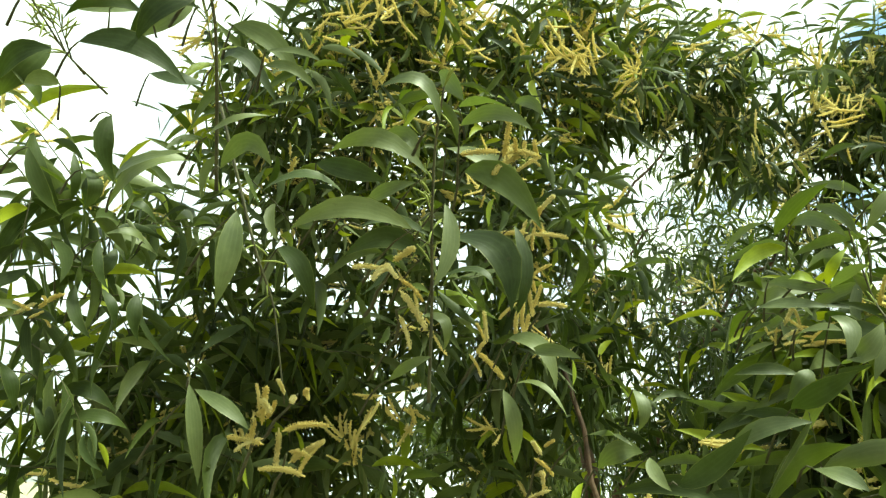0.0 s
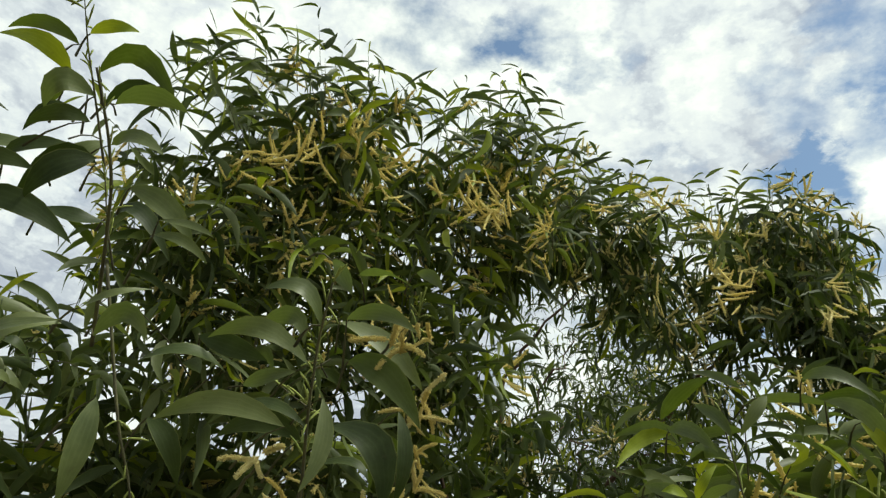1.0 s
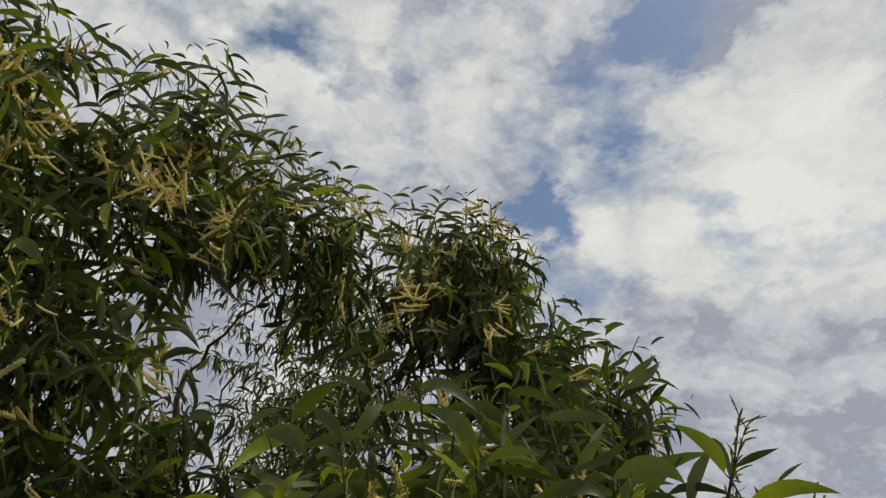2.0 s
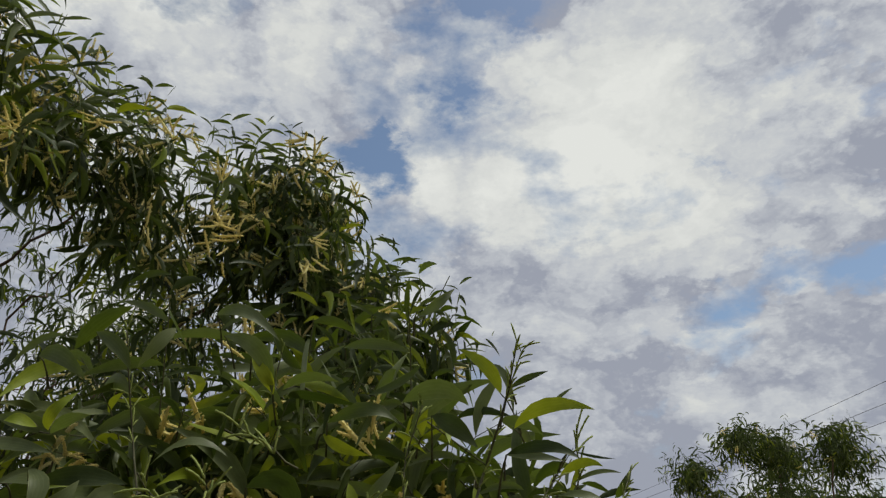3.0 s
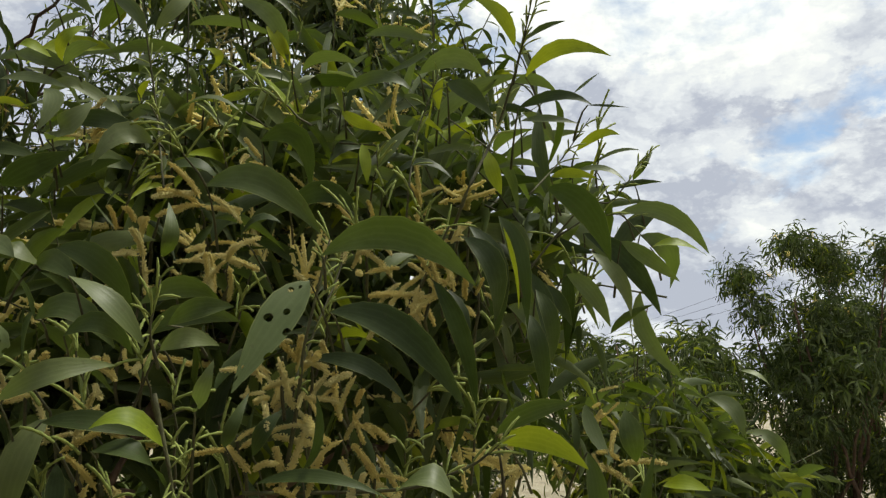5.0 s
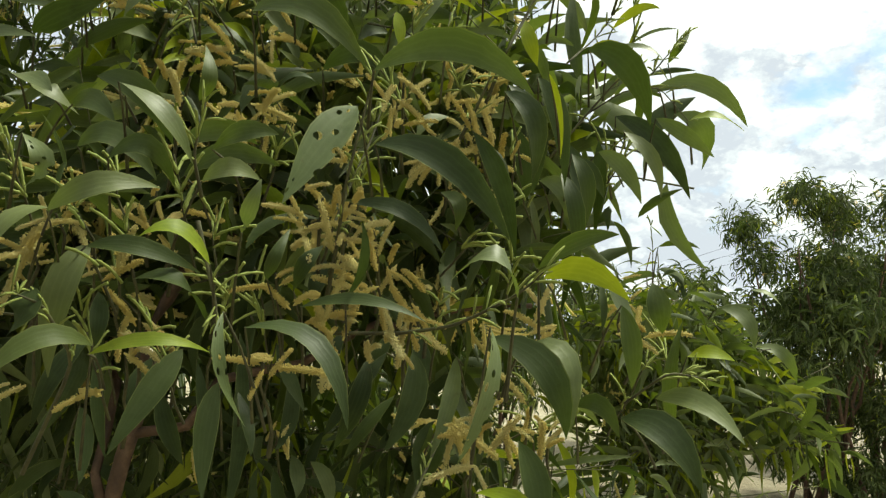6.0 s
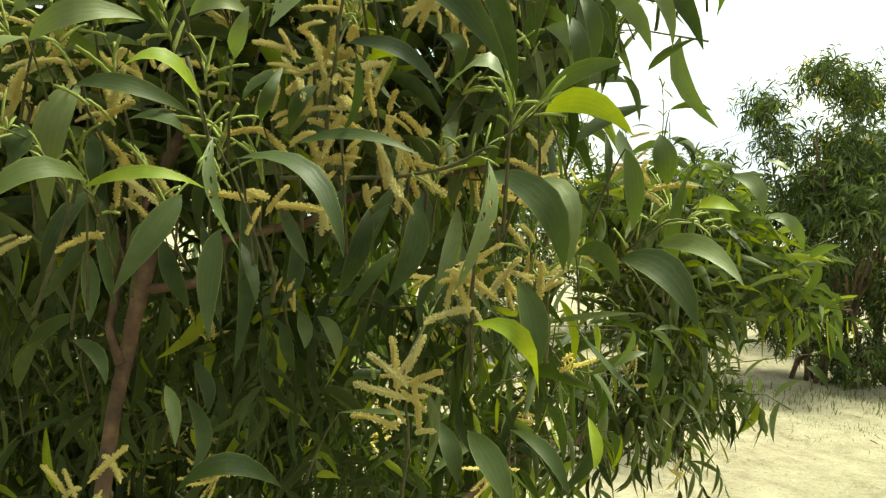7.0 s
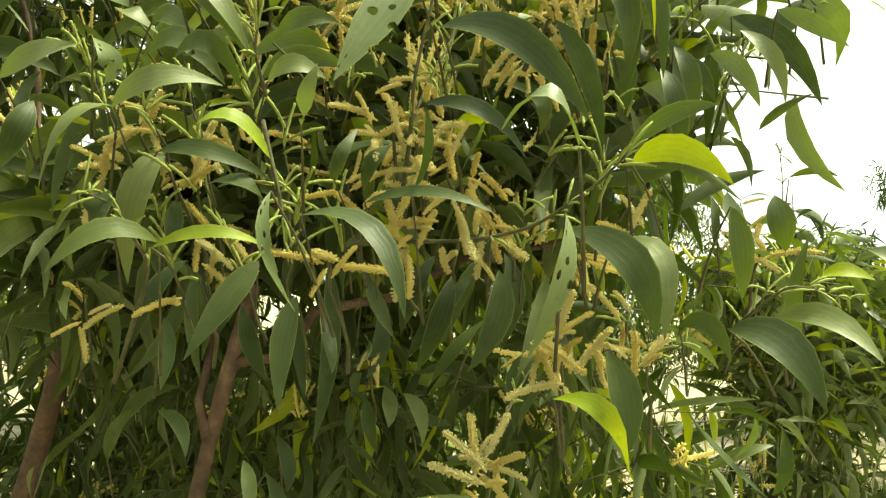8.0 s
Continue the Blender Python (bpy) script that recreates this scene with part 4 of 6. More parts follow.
leaf_at((-0.306, 0.944, 1.575), (-0.256, 0.939, 1.597), (-0.218, 0.948, 1.581), 0.032, LEAF)
leaf_at((-0.424, 0.937, 1.616), (-0.396, 0.925, 1.621), (-0.366, 0.922, 1.596), 0.036, LEAF)
leaf_at((-0.288, 0.951, 1.627), (-0.268, 0.931, 1.650), (-0.287, 0.957, 1.690), 0.023, LEAF)
leaf_at((-0.354, 0.916, 1.630), (-0.337, 0.895, 1.652), (-0.326, 0.882, 1.670), 0.018, DEEP)
leaf_at((-0.252, 1.144, 1.807), (-0.193, 1.133, 1.815), (-0.190, 1.181, 1.745), 0.042, DEEP)
leaf_at((-0.086, 1.195, 1.750), (-0.036, 1.169, 1.787), (0.013, 1.179, 1.762), 0.036, DEEP)
leaf_at((-0.193, 1.094, 1.703), (-0.140, 1.078, 1.729), (-0.105, 1.128, 1.700), 0.037, DEEP)
leaf_at((-0.251, 1.080, 1.665), (-0.218, 1.062, 1.691), (-0.187, 1.078, 1.676), 0.029, DEEP)
leaf_at((-0.158, 1.361, 2.046), (-0.097, 1.343, 2.049), (-0.042, 1.391, 2.042), 0.026, PALE)
leaf_at((-0.247, 1.302, 1.964), (-0.205, 1.279, 1.984), (-0.155, 1.308, 1.976), 0.026, PALE)
leaf_at((-0.173, 1.277, 1.890), (-0.143, 1.263, 1.868), (-0.099, 1.268, 1.855), 0.025, YOUNG)
leaf_at((-0.387, 1.259, 1.947), (-0.357, 1.236, 1.967), (-0.391, 1.244, 1.983), 0.021, YOUNG)
leaf_at((-0.432, 1.214, 1.777), (-0.372, 1.210, 1.793), (-0.347, 1.250, 1.758), 0.037, DEEP)
leaf_at((-0.522, 1.090, 1.775), (-0.524, 1.063, 1.754), (-0.556, 1.072, 1.727), 0.036, LEAF)
leaf_at((-0.627, 1.218, 1.899), (-0.588, 1.206, 1.918), (-0.573, 1.227, 1.911), 0.026, PALE)
leaf_at((-0.103, 1.272, 1.949), (-0.047, 1.247, 1.963), (-0.016, 1.232, 1.989), 0.026, LEAF)
leaf_at((0.059, 1.170, 1.802), (0.070, 1.152, 1.766), (0.082, 1.175, 1.739), 0.027, YOUNG)
leaf_at((-0.024, 1.078, 1.645), (-0.048, 1.050, 1.636), (-0.059, 1.036, 1.609), 0.021, LEAF)
leaf_at((0.063, 0.672, 1.443), (0.049, 0.645, 1.473), (0.020, 0.665, 1.452), 0.027, PALE)
leaf_at((0.089, 0.861, 1.454), (0.123, 0.834, 1.467), (0.165, 0.848, 1.438), 0.028, YOUNG)
leaf_at((0.083, 0.861, 1.463), (0.114, 0.833, 1.489), (0.150, 0.831, 1.496), 0.023, LEAF)
leaf_at((-0.150, 0.714, 1.419), (-0.141, 0.688, 1.383), (-0.129, 0.716, 1.336), 0.012, CHEWED)
leaf_at((-0.149, 0.757, 1.404), (-0.088, 0.752, 1.400), (-0.059, 0.743, 1.333), 0.029, DEEP)
leaf_at((-0.126, 0.830, 1.418), (-0.068, 0.821, 1.430), (-0.014, 0.834, 1.411), 0.017, DEEP)
leaf_at((-0.277, 0.755, 1.375), (-0.225, 0.758, 1.392), (-0.196, 0.803, 1.376), 0.017, YOUNG)
leaf_at((-0.200, 0.801, 1.452), (-0.212, 0.766, 1.483), (-0.240, 0.754, 1.472), 0.028, YOUNG)
leaf_at((-0.260, 0.745, 1.594), (-0.220, 0.746, 1.572), (-0.213, 0.784, 1.536), 0.029, PALE)
leaf_at((-0.215, 0.827, 1.555), (-0.181, 0.811, 1.572), (-0.158, 0.838, 1.573), 0.025, LEAF)
leaf_at((-0.329, 0.768, 1.490), (-0.284, 0.765, 1.517), (-0.260, 0.823, 1.518), 0.027, PALE)
leaf_at((-0.311, 0.822, 1.543), (-0.270, 0.814, 1.559), (-0.268, 0.867, 1.524), 0.026, DEEP)
leaf_at((-0.240, 0.864, 1.530), (-0.207, 0.849, 1.545), (-0.189, 0.884, 1.535), 0.026, PALE)
leaf_at((0.043, 0.990, 1.657), (0.080, 0.974, 1.624), (0.078, 1.015, 1.562), 0.039, DEEP)
leaf_at((0.008, 1.001, 1.605), (0.042, 0.984, 1.575), (0.044, 0.981, 1.517), 0.029, DEEP)
leaf_at((0.087, 0.927, 1.661), (0.101, 0.912, 1.619), (0.104, 0.945, 1.577), 0.018, YOUNG)
leaf_at((0.126, 1.074, 1.604), (0.146, 1.054, 1.566), (0.146, 1.091, 1.513), 0.028, DEEP)
leaf_at((0.044, 0.801, 1.412), (0.049, 0.773, 1.371), (0.024, 0.764, 1.307), 0.024, CHEWED)
leaf_at((0.042, 0.840, 1.400), (0.094, 0.814, 1.382), (0.112, 0.818, 1.321), 0.038, DEEP)
leaf_at((0.075, 0.900, 1.385), (0.113, 0.874, 1.384), (0.120, 0.873, 1.314), 0.044, PALE)
leaf_at((0.038, 0.818, 1.270), (0.081, 0.793, 1.271), (0.098, 0.812, 1.211), 0.022, YOUNG)
leaf_at((0.074, 0.888, 1.299), (0.094, 0.854, 1.267), (0.094, 0.841, 1.226), 0.033, DEEP)
leaf_at((0.179, 0.984, 1.429), (0.188, 0.956, 1.390), (0.188, 0.956, 1.345), 0.027, LEAF)
leaf_at((0.230, 1.039, 1.323), (0.271, 1.005, 1.331), (0.307, 0.968, 1.294), 0.034, PALE)
leaf_at((0.174, 0.925, 1.320), (0.213, 0.892, 1.319), (0.242, 0.879, 1.266), 0.044, DEEP)
leaf_at((0.294, 1.163, 1.359), (0.313, 1.133, 1.372), (0.348, 1.141, 1.360), 0.027, YOUNG)
leaf_at((0.141, 1.049, 1.306), (0.168, 1.022, 1.317), (0.193, 1.048, 1.273), 0.027, DEEP)
leaf_at((0.269, 1.106, 1.274), (0.256, 1.092, 1.337), (0.279, 1.128, 1.411), 0.024, LEAF)
leaf_at((0.572, 1.971, 1.394), (0.618, 1.930, 1.378), (0.634, 1.921, 1.312), 0.052, PALE)
leaf_at((0.697, 2.137, 1.291), (0.763, 2.087, 1.289), (0.805, 2.105, 1.204), 0.045, PALE)
leaf_at((0.712, 2.124, 1.213), (0.745, 2.085, 1.202), (0.753, 2.066, 1.157), 0.035, PALE)
leaf_at((0.629, 2.136, 1.116), (0.687, 2.094, 1.124), (0.717, 2.107, 1.081), 0.032, PALE)
leaf_at((0.500, 2.052, 1.044), (0.545, 2.022, 1.083), (0.605, 1.991, 1.066), 0.039, PALE)
leaf_at((0.853, 2.159, 1.076), (0.894, 2.114, 1.077), (0.917, 2.098, 1.026), 0.030, PALE)
leaf_at((0.791, 2.189, 1.110), (0.817, 2.158, 1.151), (0.845, 2.132, 1.163), 0.040, LEAF)
leaf_at((0.810, 2.180, 1.101), (0.832, 2.146, 1.107), (0.858, 2.175, 1.140), 0.023, YOUNG)
leaf_at((0.951, 2.300, 0.900), (0.982, 2.263, 0.918), (1.031, 2.261, 0.868), 0.040, DEEP)
leaf_at((0.923, 2.300, 0.857), (0.943, 2.263, 0.855), (0.960, 2.230, 0.813), 0.029, DEEP)
leaf_at((0.685, 2.205, 1.007), (0.694, 2.167, 0.971), (0.690, 2.164, 0.904), 0.030, DEEP)
leaf_at((0.281, 1.727, 1.479), (0.307, 1.697, 1.493), (0.339, 1.687, 1.480), 0.018, DEEP)
leaf_at((0.363, 1.711, 1.524), (0.398, 1.677, 1.535), (0.438, 1.678, 1.523), 0.018, LEAF)
leaf_at((0.758, 2.333, 1.438), (0.792, 2.295, 1.433), (0.832, 2.294, 1.395), 0.032, PALE)
# Low hanging leaves in the dark green, which carries the shade they hang in.
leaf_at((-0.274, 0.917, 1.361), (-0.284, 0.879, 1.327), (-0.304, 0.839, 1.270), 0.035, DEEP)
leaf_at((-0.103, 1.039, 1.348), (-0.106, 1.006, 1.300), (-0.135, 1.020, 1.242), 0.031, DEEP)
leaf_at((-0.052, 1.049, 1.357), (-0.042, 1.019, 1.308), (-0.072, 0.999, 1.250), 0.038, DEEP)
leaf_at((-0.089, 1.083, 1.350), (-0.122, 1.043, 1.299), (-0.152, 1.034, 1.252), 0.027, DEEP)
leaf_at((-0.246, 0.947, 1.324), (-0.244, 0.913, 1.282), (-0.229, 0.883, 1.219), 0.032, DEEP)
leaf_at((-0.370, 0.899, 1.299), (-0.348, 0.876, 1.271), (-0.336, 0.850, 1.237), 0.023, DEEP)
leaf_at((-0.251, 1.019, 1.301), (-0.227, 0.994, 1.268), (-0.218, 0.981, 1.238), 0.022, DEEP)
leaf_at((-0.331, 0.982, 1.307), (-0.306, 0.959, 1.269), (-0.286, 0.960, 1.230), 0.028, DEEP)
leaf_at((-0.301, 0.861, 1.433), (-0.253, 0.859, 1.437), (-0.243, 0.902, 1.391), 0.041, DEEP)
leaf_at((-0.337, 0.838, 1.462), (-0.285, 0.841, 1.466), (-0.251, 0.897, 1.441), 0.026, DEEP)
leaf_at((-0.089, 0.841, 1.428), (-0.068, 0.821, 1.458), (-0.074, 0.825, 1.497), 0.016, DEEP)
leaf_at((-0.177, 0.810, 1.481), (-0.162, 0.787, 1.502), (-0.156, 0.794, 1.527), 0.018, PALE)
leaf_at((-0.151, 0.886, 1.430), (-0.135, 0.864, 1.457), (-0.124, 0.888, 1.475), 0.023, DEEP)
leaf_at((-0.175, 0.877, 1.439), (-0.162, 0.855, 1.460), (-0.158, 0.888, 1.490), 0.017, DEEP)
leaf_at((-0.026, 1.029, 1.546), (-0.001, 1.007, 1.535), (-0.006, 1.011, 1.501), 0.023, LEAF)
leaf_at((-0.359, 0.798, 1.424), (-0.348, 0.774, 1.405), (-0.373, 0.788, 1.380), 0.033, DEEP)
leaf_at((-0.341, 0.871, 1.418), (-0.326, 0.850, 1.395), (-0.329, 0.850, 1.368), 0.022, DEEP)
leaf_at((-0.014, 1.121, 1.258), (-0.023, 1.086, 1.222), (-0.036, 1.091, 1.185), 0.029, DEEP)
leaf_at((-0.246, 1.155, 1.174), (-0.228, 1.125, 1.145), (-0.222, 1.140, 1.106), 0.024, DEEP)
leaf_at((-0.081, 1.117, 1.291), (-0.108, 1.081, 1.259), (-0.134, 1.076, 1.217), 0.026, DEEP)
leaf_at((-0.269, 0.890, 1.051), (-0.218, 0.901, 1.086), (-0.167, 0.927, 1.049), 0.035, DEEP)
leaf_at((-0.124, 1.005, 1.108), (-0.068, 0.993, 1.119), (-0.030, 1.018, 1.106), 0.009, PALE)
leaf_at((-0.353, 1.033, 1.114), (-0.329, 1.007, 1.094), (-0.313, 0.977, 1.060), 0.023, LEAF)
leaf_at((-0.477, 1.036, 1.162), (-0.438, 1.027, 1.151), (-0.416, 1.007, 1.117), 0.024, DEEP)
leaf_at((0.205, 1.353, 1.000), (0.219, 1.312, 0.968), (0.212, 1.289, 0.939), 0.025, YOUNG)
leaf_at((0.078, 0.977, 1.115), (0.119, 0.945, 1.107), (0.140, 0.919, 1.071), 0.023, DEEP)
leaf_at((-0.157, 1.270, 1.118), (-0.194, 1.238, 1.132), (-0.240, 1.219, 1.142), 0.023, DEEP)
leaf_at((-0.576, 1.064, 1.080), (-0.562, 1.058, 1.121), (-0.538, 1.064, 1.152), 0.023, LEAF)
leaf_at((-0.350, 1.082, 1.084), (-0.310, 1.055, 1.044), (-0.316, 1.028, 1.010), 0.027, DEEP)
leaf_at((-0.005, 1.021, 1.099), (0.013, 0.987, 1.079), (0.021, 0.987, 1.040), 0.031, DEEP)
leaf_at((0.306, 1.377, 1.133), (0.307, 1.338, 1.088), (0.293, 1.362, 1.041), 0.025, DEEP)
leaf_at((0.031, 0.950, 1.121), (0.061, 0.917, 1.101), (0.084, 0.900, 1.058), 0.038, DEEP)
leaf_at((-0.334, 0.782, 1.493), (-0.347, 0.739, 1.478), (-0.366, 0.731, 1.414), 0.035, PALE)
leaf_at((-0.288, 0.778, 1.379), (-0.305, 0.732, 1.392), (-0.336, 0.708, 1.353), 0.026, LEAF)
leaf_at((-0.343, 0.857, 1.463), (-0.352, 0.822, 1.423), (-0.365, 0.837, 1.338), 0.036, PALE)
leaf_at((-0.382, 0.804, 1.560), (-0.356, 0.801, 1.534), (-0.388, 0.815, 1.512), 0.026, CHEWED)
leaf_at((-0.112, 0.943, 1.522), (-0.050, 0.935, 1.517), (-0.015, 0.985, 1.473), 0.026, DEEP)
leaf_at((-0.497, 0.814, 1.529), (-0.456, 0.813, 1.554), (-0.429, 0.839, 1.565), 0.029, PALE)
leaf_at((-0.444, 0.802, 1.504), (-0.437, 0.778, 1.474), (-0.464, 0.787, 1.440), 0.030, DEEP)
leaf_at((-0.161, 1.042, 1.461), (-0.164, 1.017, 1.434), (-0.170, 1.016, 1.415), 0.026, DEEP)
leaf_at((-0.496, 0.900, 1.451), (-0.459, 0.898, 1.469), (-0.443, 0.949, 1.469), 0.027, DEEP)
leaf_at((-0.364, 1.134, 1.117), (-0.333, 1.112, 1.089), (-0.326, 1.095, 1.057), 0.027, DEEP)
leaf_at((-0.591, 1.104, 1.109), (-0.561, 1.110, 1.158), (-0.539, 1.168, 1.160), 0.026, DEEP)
leaf_at((-0.770, 0.568, 1.987), (-0.782, 0.500, 2.020), (-0.833, 0.467, 2.002), 0.033, PALE)
leaf_at((-0.768, 0.542, 1.910), (-0.794, 0.468, 1.929), (-0.857, 0.435, 1.905), 0.034, PALE)
leaf_at((-0.682, 0.497, 2.003), (-0.668, 0.456, 2.032), (-0.708, 0.435, 2.028), 0.028, PALE)
leaf_at((-0.727, 0.580, 2.041), (-0.676, 0.586, 2.046), (-0.647, 0.618, 2.022), 0.027, PALE)
leaf_at((-0.761, 0.626, 2.005), (-0.709, 0.642, 1.987), (-0.690, 0.689, 1.927), 0.049, LEAF)
leaf_at((-0.755, 0.583, 1.949), (-0.741, 0.580, 1.895), (-0.752, 0.560, 1.842), 0.028, PALE)
leaf_at((-0.804, 0.644, 1.929), (-0.738, 0.671, 1.910), (-0.729, 0.674, 1.827), 0.057, DEEP)
leaf_at((-0.851, 0.646, 1.915), (-0.864, 0.589, 1.935), (-0.913, 0.560, 1.909), 0.039, DEEP)
leaf_at((-0.887, 0.384, 1.921), (-0.878, 0.373, 1.867), (-0.897, 0.374, 1.814), 0.034, PALE)
leaf_at((-1.035, 0.395, 2.028), (-1.039, 0.336, 2.012), (-1.094, 0.323, 1.959), 0.036, PALE)
leaf_at((-0.993, 0.417, 2.012), (-0.947, 0.424, 2.042), (-0.924, 0.448, 2.005), 0.035, PALE)
leaf_at((-0.909, 0.554, 1.991), (-0.914, 0.495, 2.009), (-0.962, 0.462, 1.987), 0.035, DEEP)
leaf_at((-0.950, 0.321, 2.291), (-0.941, 0.272, 2.286), (-0.973, 0.278, 2.256), 0.038, PALE)
leaf_at((-0.940, 0.344, 2.289), (-0.891, 0.359, 2.297), (-0.885, 0.411, 2.295), 0.037, PALE)
leaf_at((-0.965, 0.330, 2.264), (-0.959, 0.288, 2.254), (-1.004, 0.274, 2.239), 0.027, DEEP)
leaf_at((-1.058, 0.188, 2.196), (-1.000, 0.190, 2.242), (-0.994, 0.251, 2.243), 0.029, DEEP)
leaf_at((-1.019, 0.306, 2.198), (-1.013, 0.249, 2.192), (-1.051, 0.226, 2.165), 0.029, DEEP)
leaf_at((-0.978, 0.356, 2.228), (-0.986, 0.311, 2.198), (-1.023, 0.304, 2.158), 0.045, DEEP)
leaf_at((-1.064, 0.251, 2.151), (-1.016, 0.300, 2.153), (-1.019, 0.373, 2.124), 0.046, DEEP)
leaf_at((-1.176, 0.270, 2.143), (-1.160, 0.241, 2.136), (-1.164, 0.225, 2.121), 0.028, PALE)
leaf_at((-0.968, 0.403, 2.205), (-0.929, 0.436, 2.184), (-0.933, 0.487, 2.150), 0.041, PALE)
leaf_at((-0.928, 0.428, 2.138), (-0.888, 0.446, 2.129), (-0.895, 0.489, 2.113), 0.020, PALE)
leaf_at((-0.920, 0.425, 2.155), (-0.879, 0.444, 2.148), (-0.859, 0.467, 2.134), 0.015, PALE)
leaf_at((-1.164, 0.338, 2.117), (-1.159, 0.328, 2.066), (-1.199, 0.370, 2.031), 0.040, DEEP)
leaf_at((-1.198, 0.321, 2.040), (-1.174, 0.336, 2.014), (-1.210, 0.334, 1.987), 0.028, DEEP)
leaf_at((-1.214, 0.255, 2.057), (-1.199, 0.271, 2.002), (-1.232, 0.315, 1.978), 0.028, DEEP)
leaf_at((-0.844, 0.661, 1.884), (-0.787, 0.676, 1.893), (-0.770, 0.692, 1.868), 0.027, DEEP)
leaf_at((-0.860, 0.594, 1.747), (-0.824, 0.594, 1.764), (-0.810, 0.617, 1.774), 0.017, PALE)
leaf_at((-0.759, 0.748, 1.788), (-0.720, 0.745, 1.787), (-0.689, 0.761, 1.775), 0.023, PALE)
leaf_at((-0.753, 0.570, 2.119), (-0.731, 0.567, 2.097), (-0.715, 0.573, 2.068), 0.030, PALE)
leaf_at((-1.003, 0.381, 2.270), (-0.961, 0.389, 2.275), (-0.935, 0.419, 2.252), 0.038, PALE)
leaf_at((-1.074, 0.443, 2.206), (-1.030, 0.455, 2.215), (-1.023, 0.512, 2.152), 0.040, DEEP)
leaf_at((-0.951, 0.373, 2.028), (-0.908, 0.383, 2.043), (-0.909, 0.433, 2.063), 0.014, PALE)
leaf_at((-1.364, 0.491, 2.004), (-1.346, 0.462, 2.015), (-1.354, 0.422, 2.003), 0.023, PALE)
leaf_at((-1.299, 0.395, 1.975), (-1.284, 0.390, 1.929), (-1.301, 0.418, 1.901), 0.025, DEEP)
leaf_at((-1.320, 0.377, 1.906), (-1.302, 0.371, 1.862), (-1.291, 0.397, 1.824), 0.025, DEEP)
leaf_at((-1.323, 0.335, 1.966), (-1.295, 0.352, 1.940), (-1.289, 0.344, 1.897), 0.025, DEEP)
leaf_at((-0.857, 0.546, 1.966), (-0.818, 0.547, 1.974), (-0.786, 0.565, 1.980), 0.026, PALE)
leaf_at((-1.014, 0.524, 1.933), (-0.979, 0.538, 1.907), (-0.992, 0.573, 1.852), 0.037, DEEP)
leaf_at((-0.782, 0.756, 1.968), (-0.764, 0.757, 1.901), (-0.789, 0.763, 1.842), 0.033, DEEP)
leaf_at((-0.864, 0.652, 1.836), (-0.823, 0.658, 1.827), (-0.836, 0.668, 1.789), 0.024, PALE)
leaf_at((-1.017, 0.415, 1.741), (-0.993, 0.415, 1.688), (-0.995, 0.426, 1.626), 0.023, PALE)
leaf_at((-1.014, 0.422, 1.735), (-0.976, 0.442, 1.714), (-0.960, 0.465, 1.688), 0.026, PALE)
leaf_at((-0.735, 0.973, 1.752), (-0.710, 0.960, 1.724), (-0.726, 0.964, 1.692), 0.030, PALE)
leaf_at((-0.786, 0.948, 1.639), (-0.748, 0.942, 1.666), (-0.735, 0.989, 1.661), 0.040, PALE)
leaf_at((-0.797, 0.941, 1.687), (-0.756, 0.936, 1.690), (-0.726, 0.944, 1.670), 0.018, PALE)
leaf_at((-0.804, 0.749, 1.742), (-0.779, 0.741, 1.697), (-0.796, 0.758, 1.647), 0.027, PALE)
leaf_at((-0.792, 0.748, 1.809), (-0.743, 0.756, 1.797), (-0.731, 0.766, 1.739), 0.035, PALE)
leaf_at((-0.792, 0.758, 1.749), (-0.748, 0.760, 1.747), (-0.720, 0.772, 1.704), 0.020, PALE)
leaf_at((-1.020, 0.167, 2.048), (-0.982, 0.169, 2.067), (-0.969, 0.197, 2.077), 0.033, DEEP)
leaf_at((-1.063, 0.315, 1.974), (-1.024, 0.316, 2.000), (-0.977, 0.369, 2.016), 0.030, PALE)
leaf_at((-0.542, 1.032, 1.895), (-0.494, 1.022, 1.885), (-0.466, 1.070, 1.873), 0.028, PALE)
leaf_at((-0.562, 1.033, 1.861), (-0.512, 1.022, 1.860), (-0.468, 1.038, 1.849), 0.026, PALE)
leaf_at((-0.499, 1.026, 1.969), (-0.464, 1.008, 1.969), (-0.429, 1.016, 1.935), 0.030, PALE)
leaf_at((-0.452, 0.966, 1.825), (-0.425, 0.949, 1.806), (-0.433, 0.932, 1.764), 0.027, PALE)
leaf_at((-0.647, 0.909, 1.620), (-0.597, 0.904, 1.642), (-0.544, 0.908, 1.689), 0.040, DEEP)
leaf_at((-0.483, 0.919, 1.643), (-0.449, 0.902, 1.638), (-0.424, 0.901, 1.621), 0.035, PALE)
leaf_at((-0.676, 0.895, 1.655), (-0.660, 0.875, 1.635), (-0.645, 0.887, 1.614), 0.024, PALE)
leaf_at((-0.969, 0.301, 2.384), (-0.931, 0.310, 2.387), (-0.929, 0.344, 2.399), 0.022, YOUNG)
leaf_at((-1.002, 0.306, 2.334), (-0.978, 0.257, 2.347), (-1.031, 0.221, 2.356), 0.033, YOUNG)
leaf_at((-1.020, 0.311, 2.397), (-1.008, 0.259, 2.394), (-1.059, 0.237, 2.390), 0.026, LEAF)
leaf_at((-0.984, 0.331, 2.347), (-0.925, 0.350, 2.372), (-0.925, 0.419, 2.315), 0.038, LEAF)
leaf_at((-0.995, 0.354, 2.316), (-0.942, 0.369, 2.337), (-0.943, 0.430, 2.323), 0.030, DEEP)
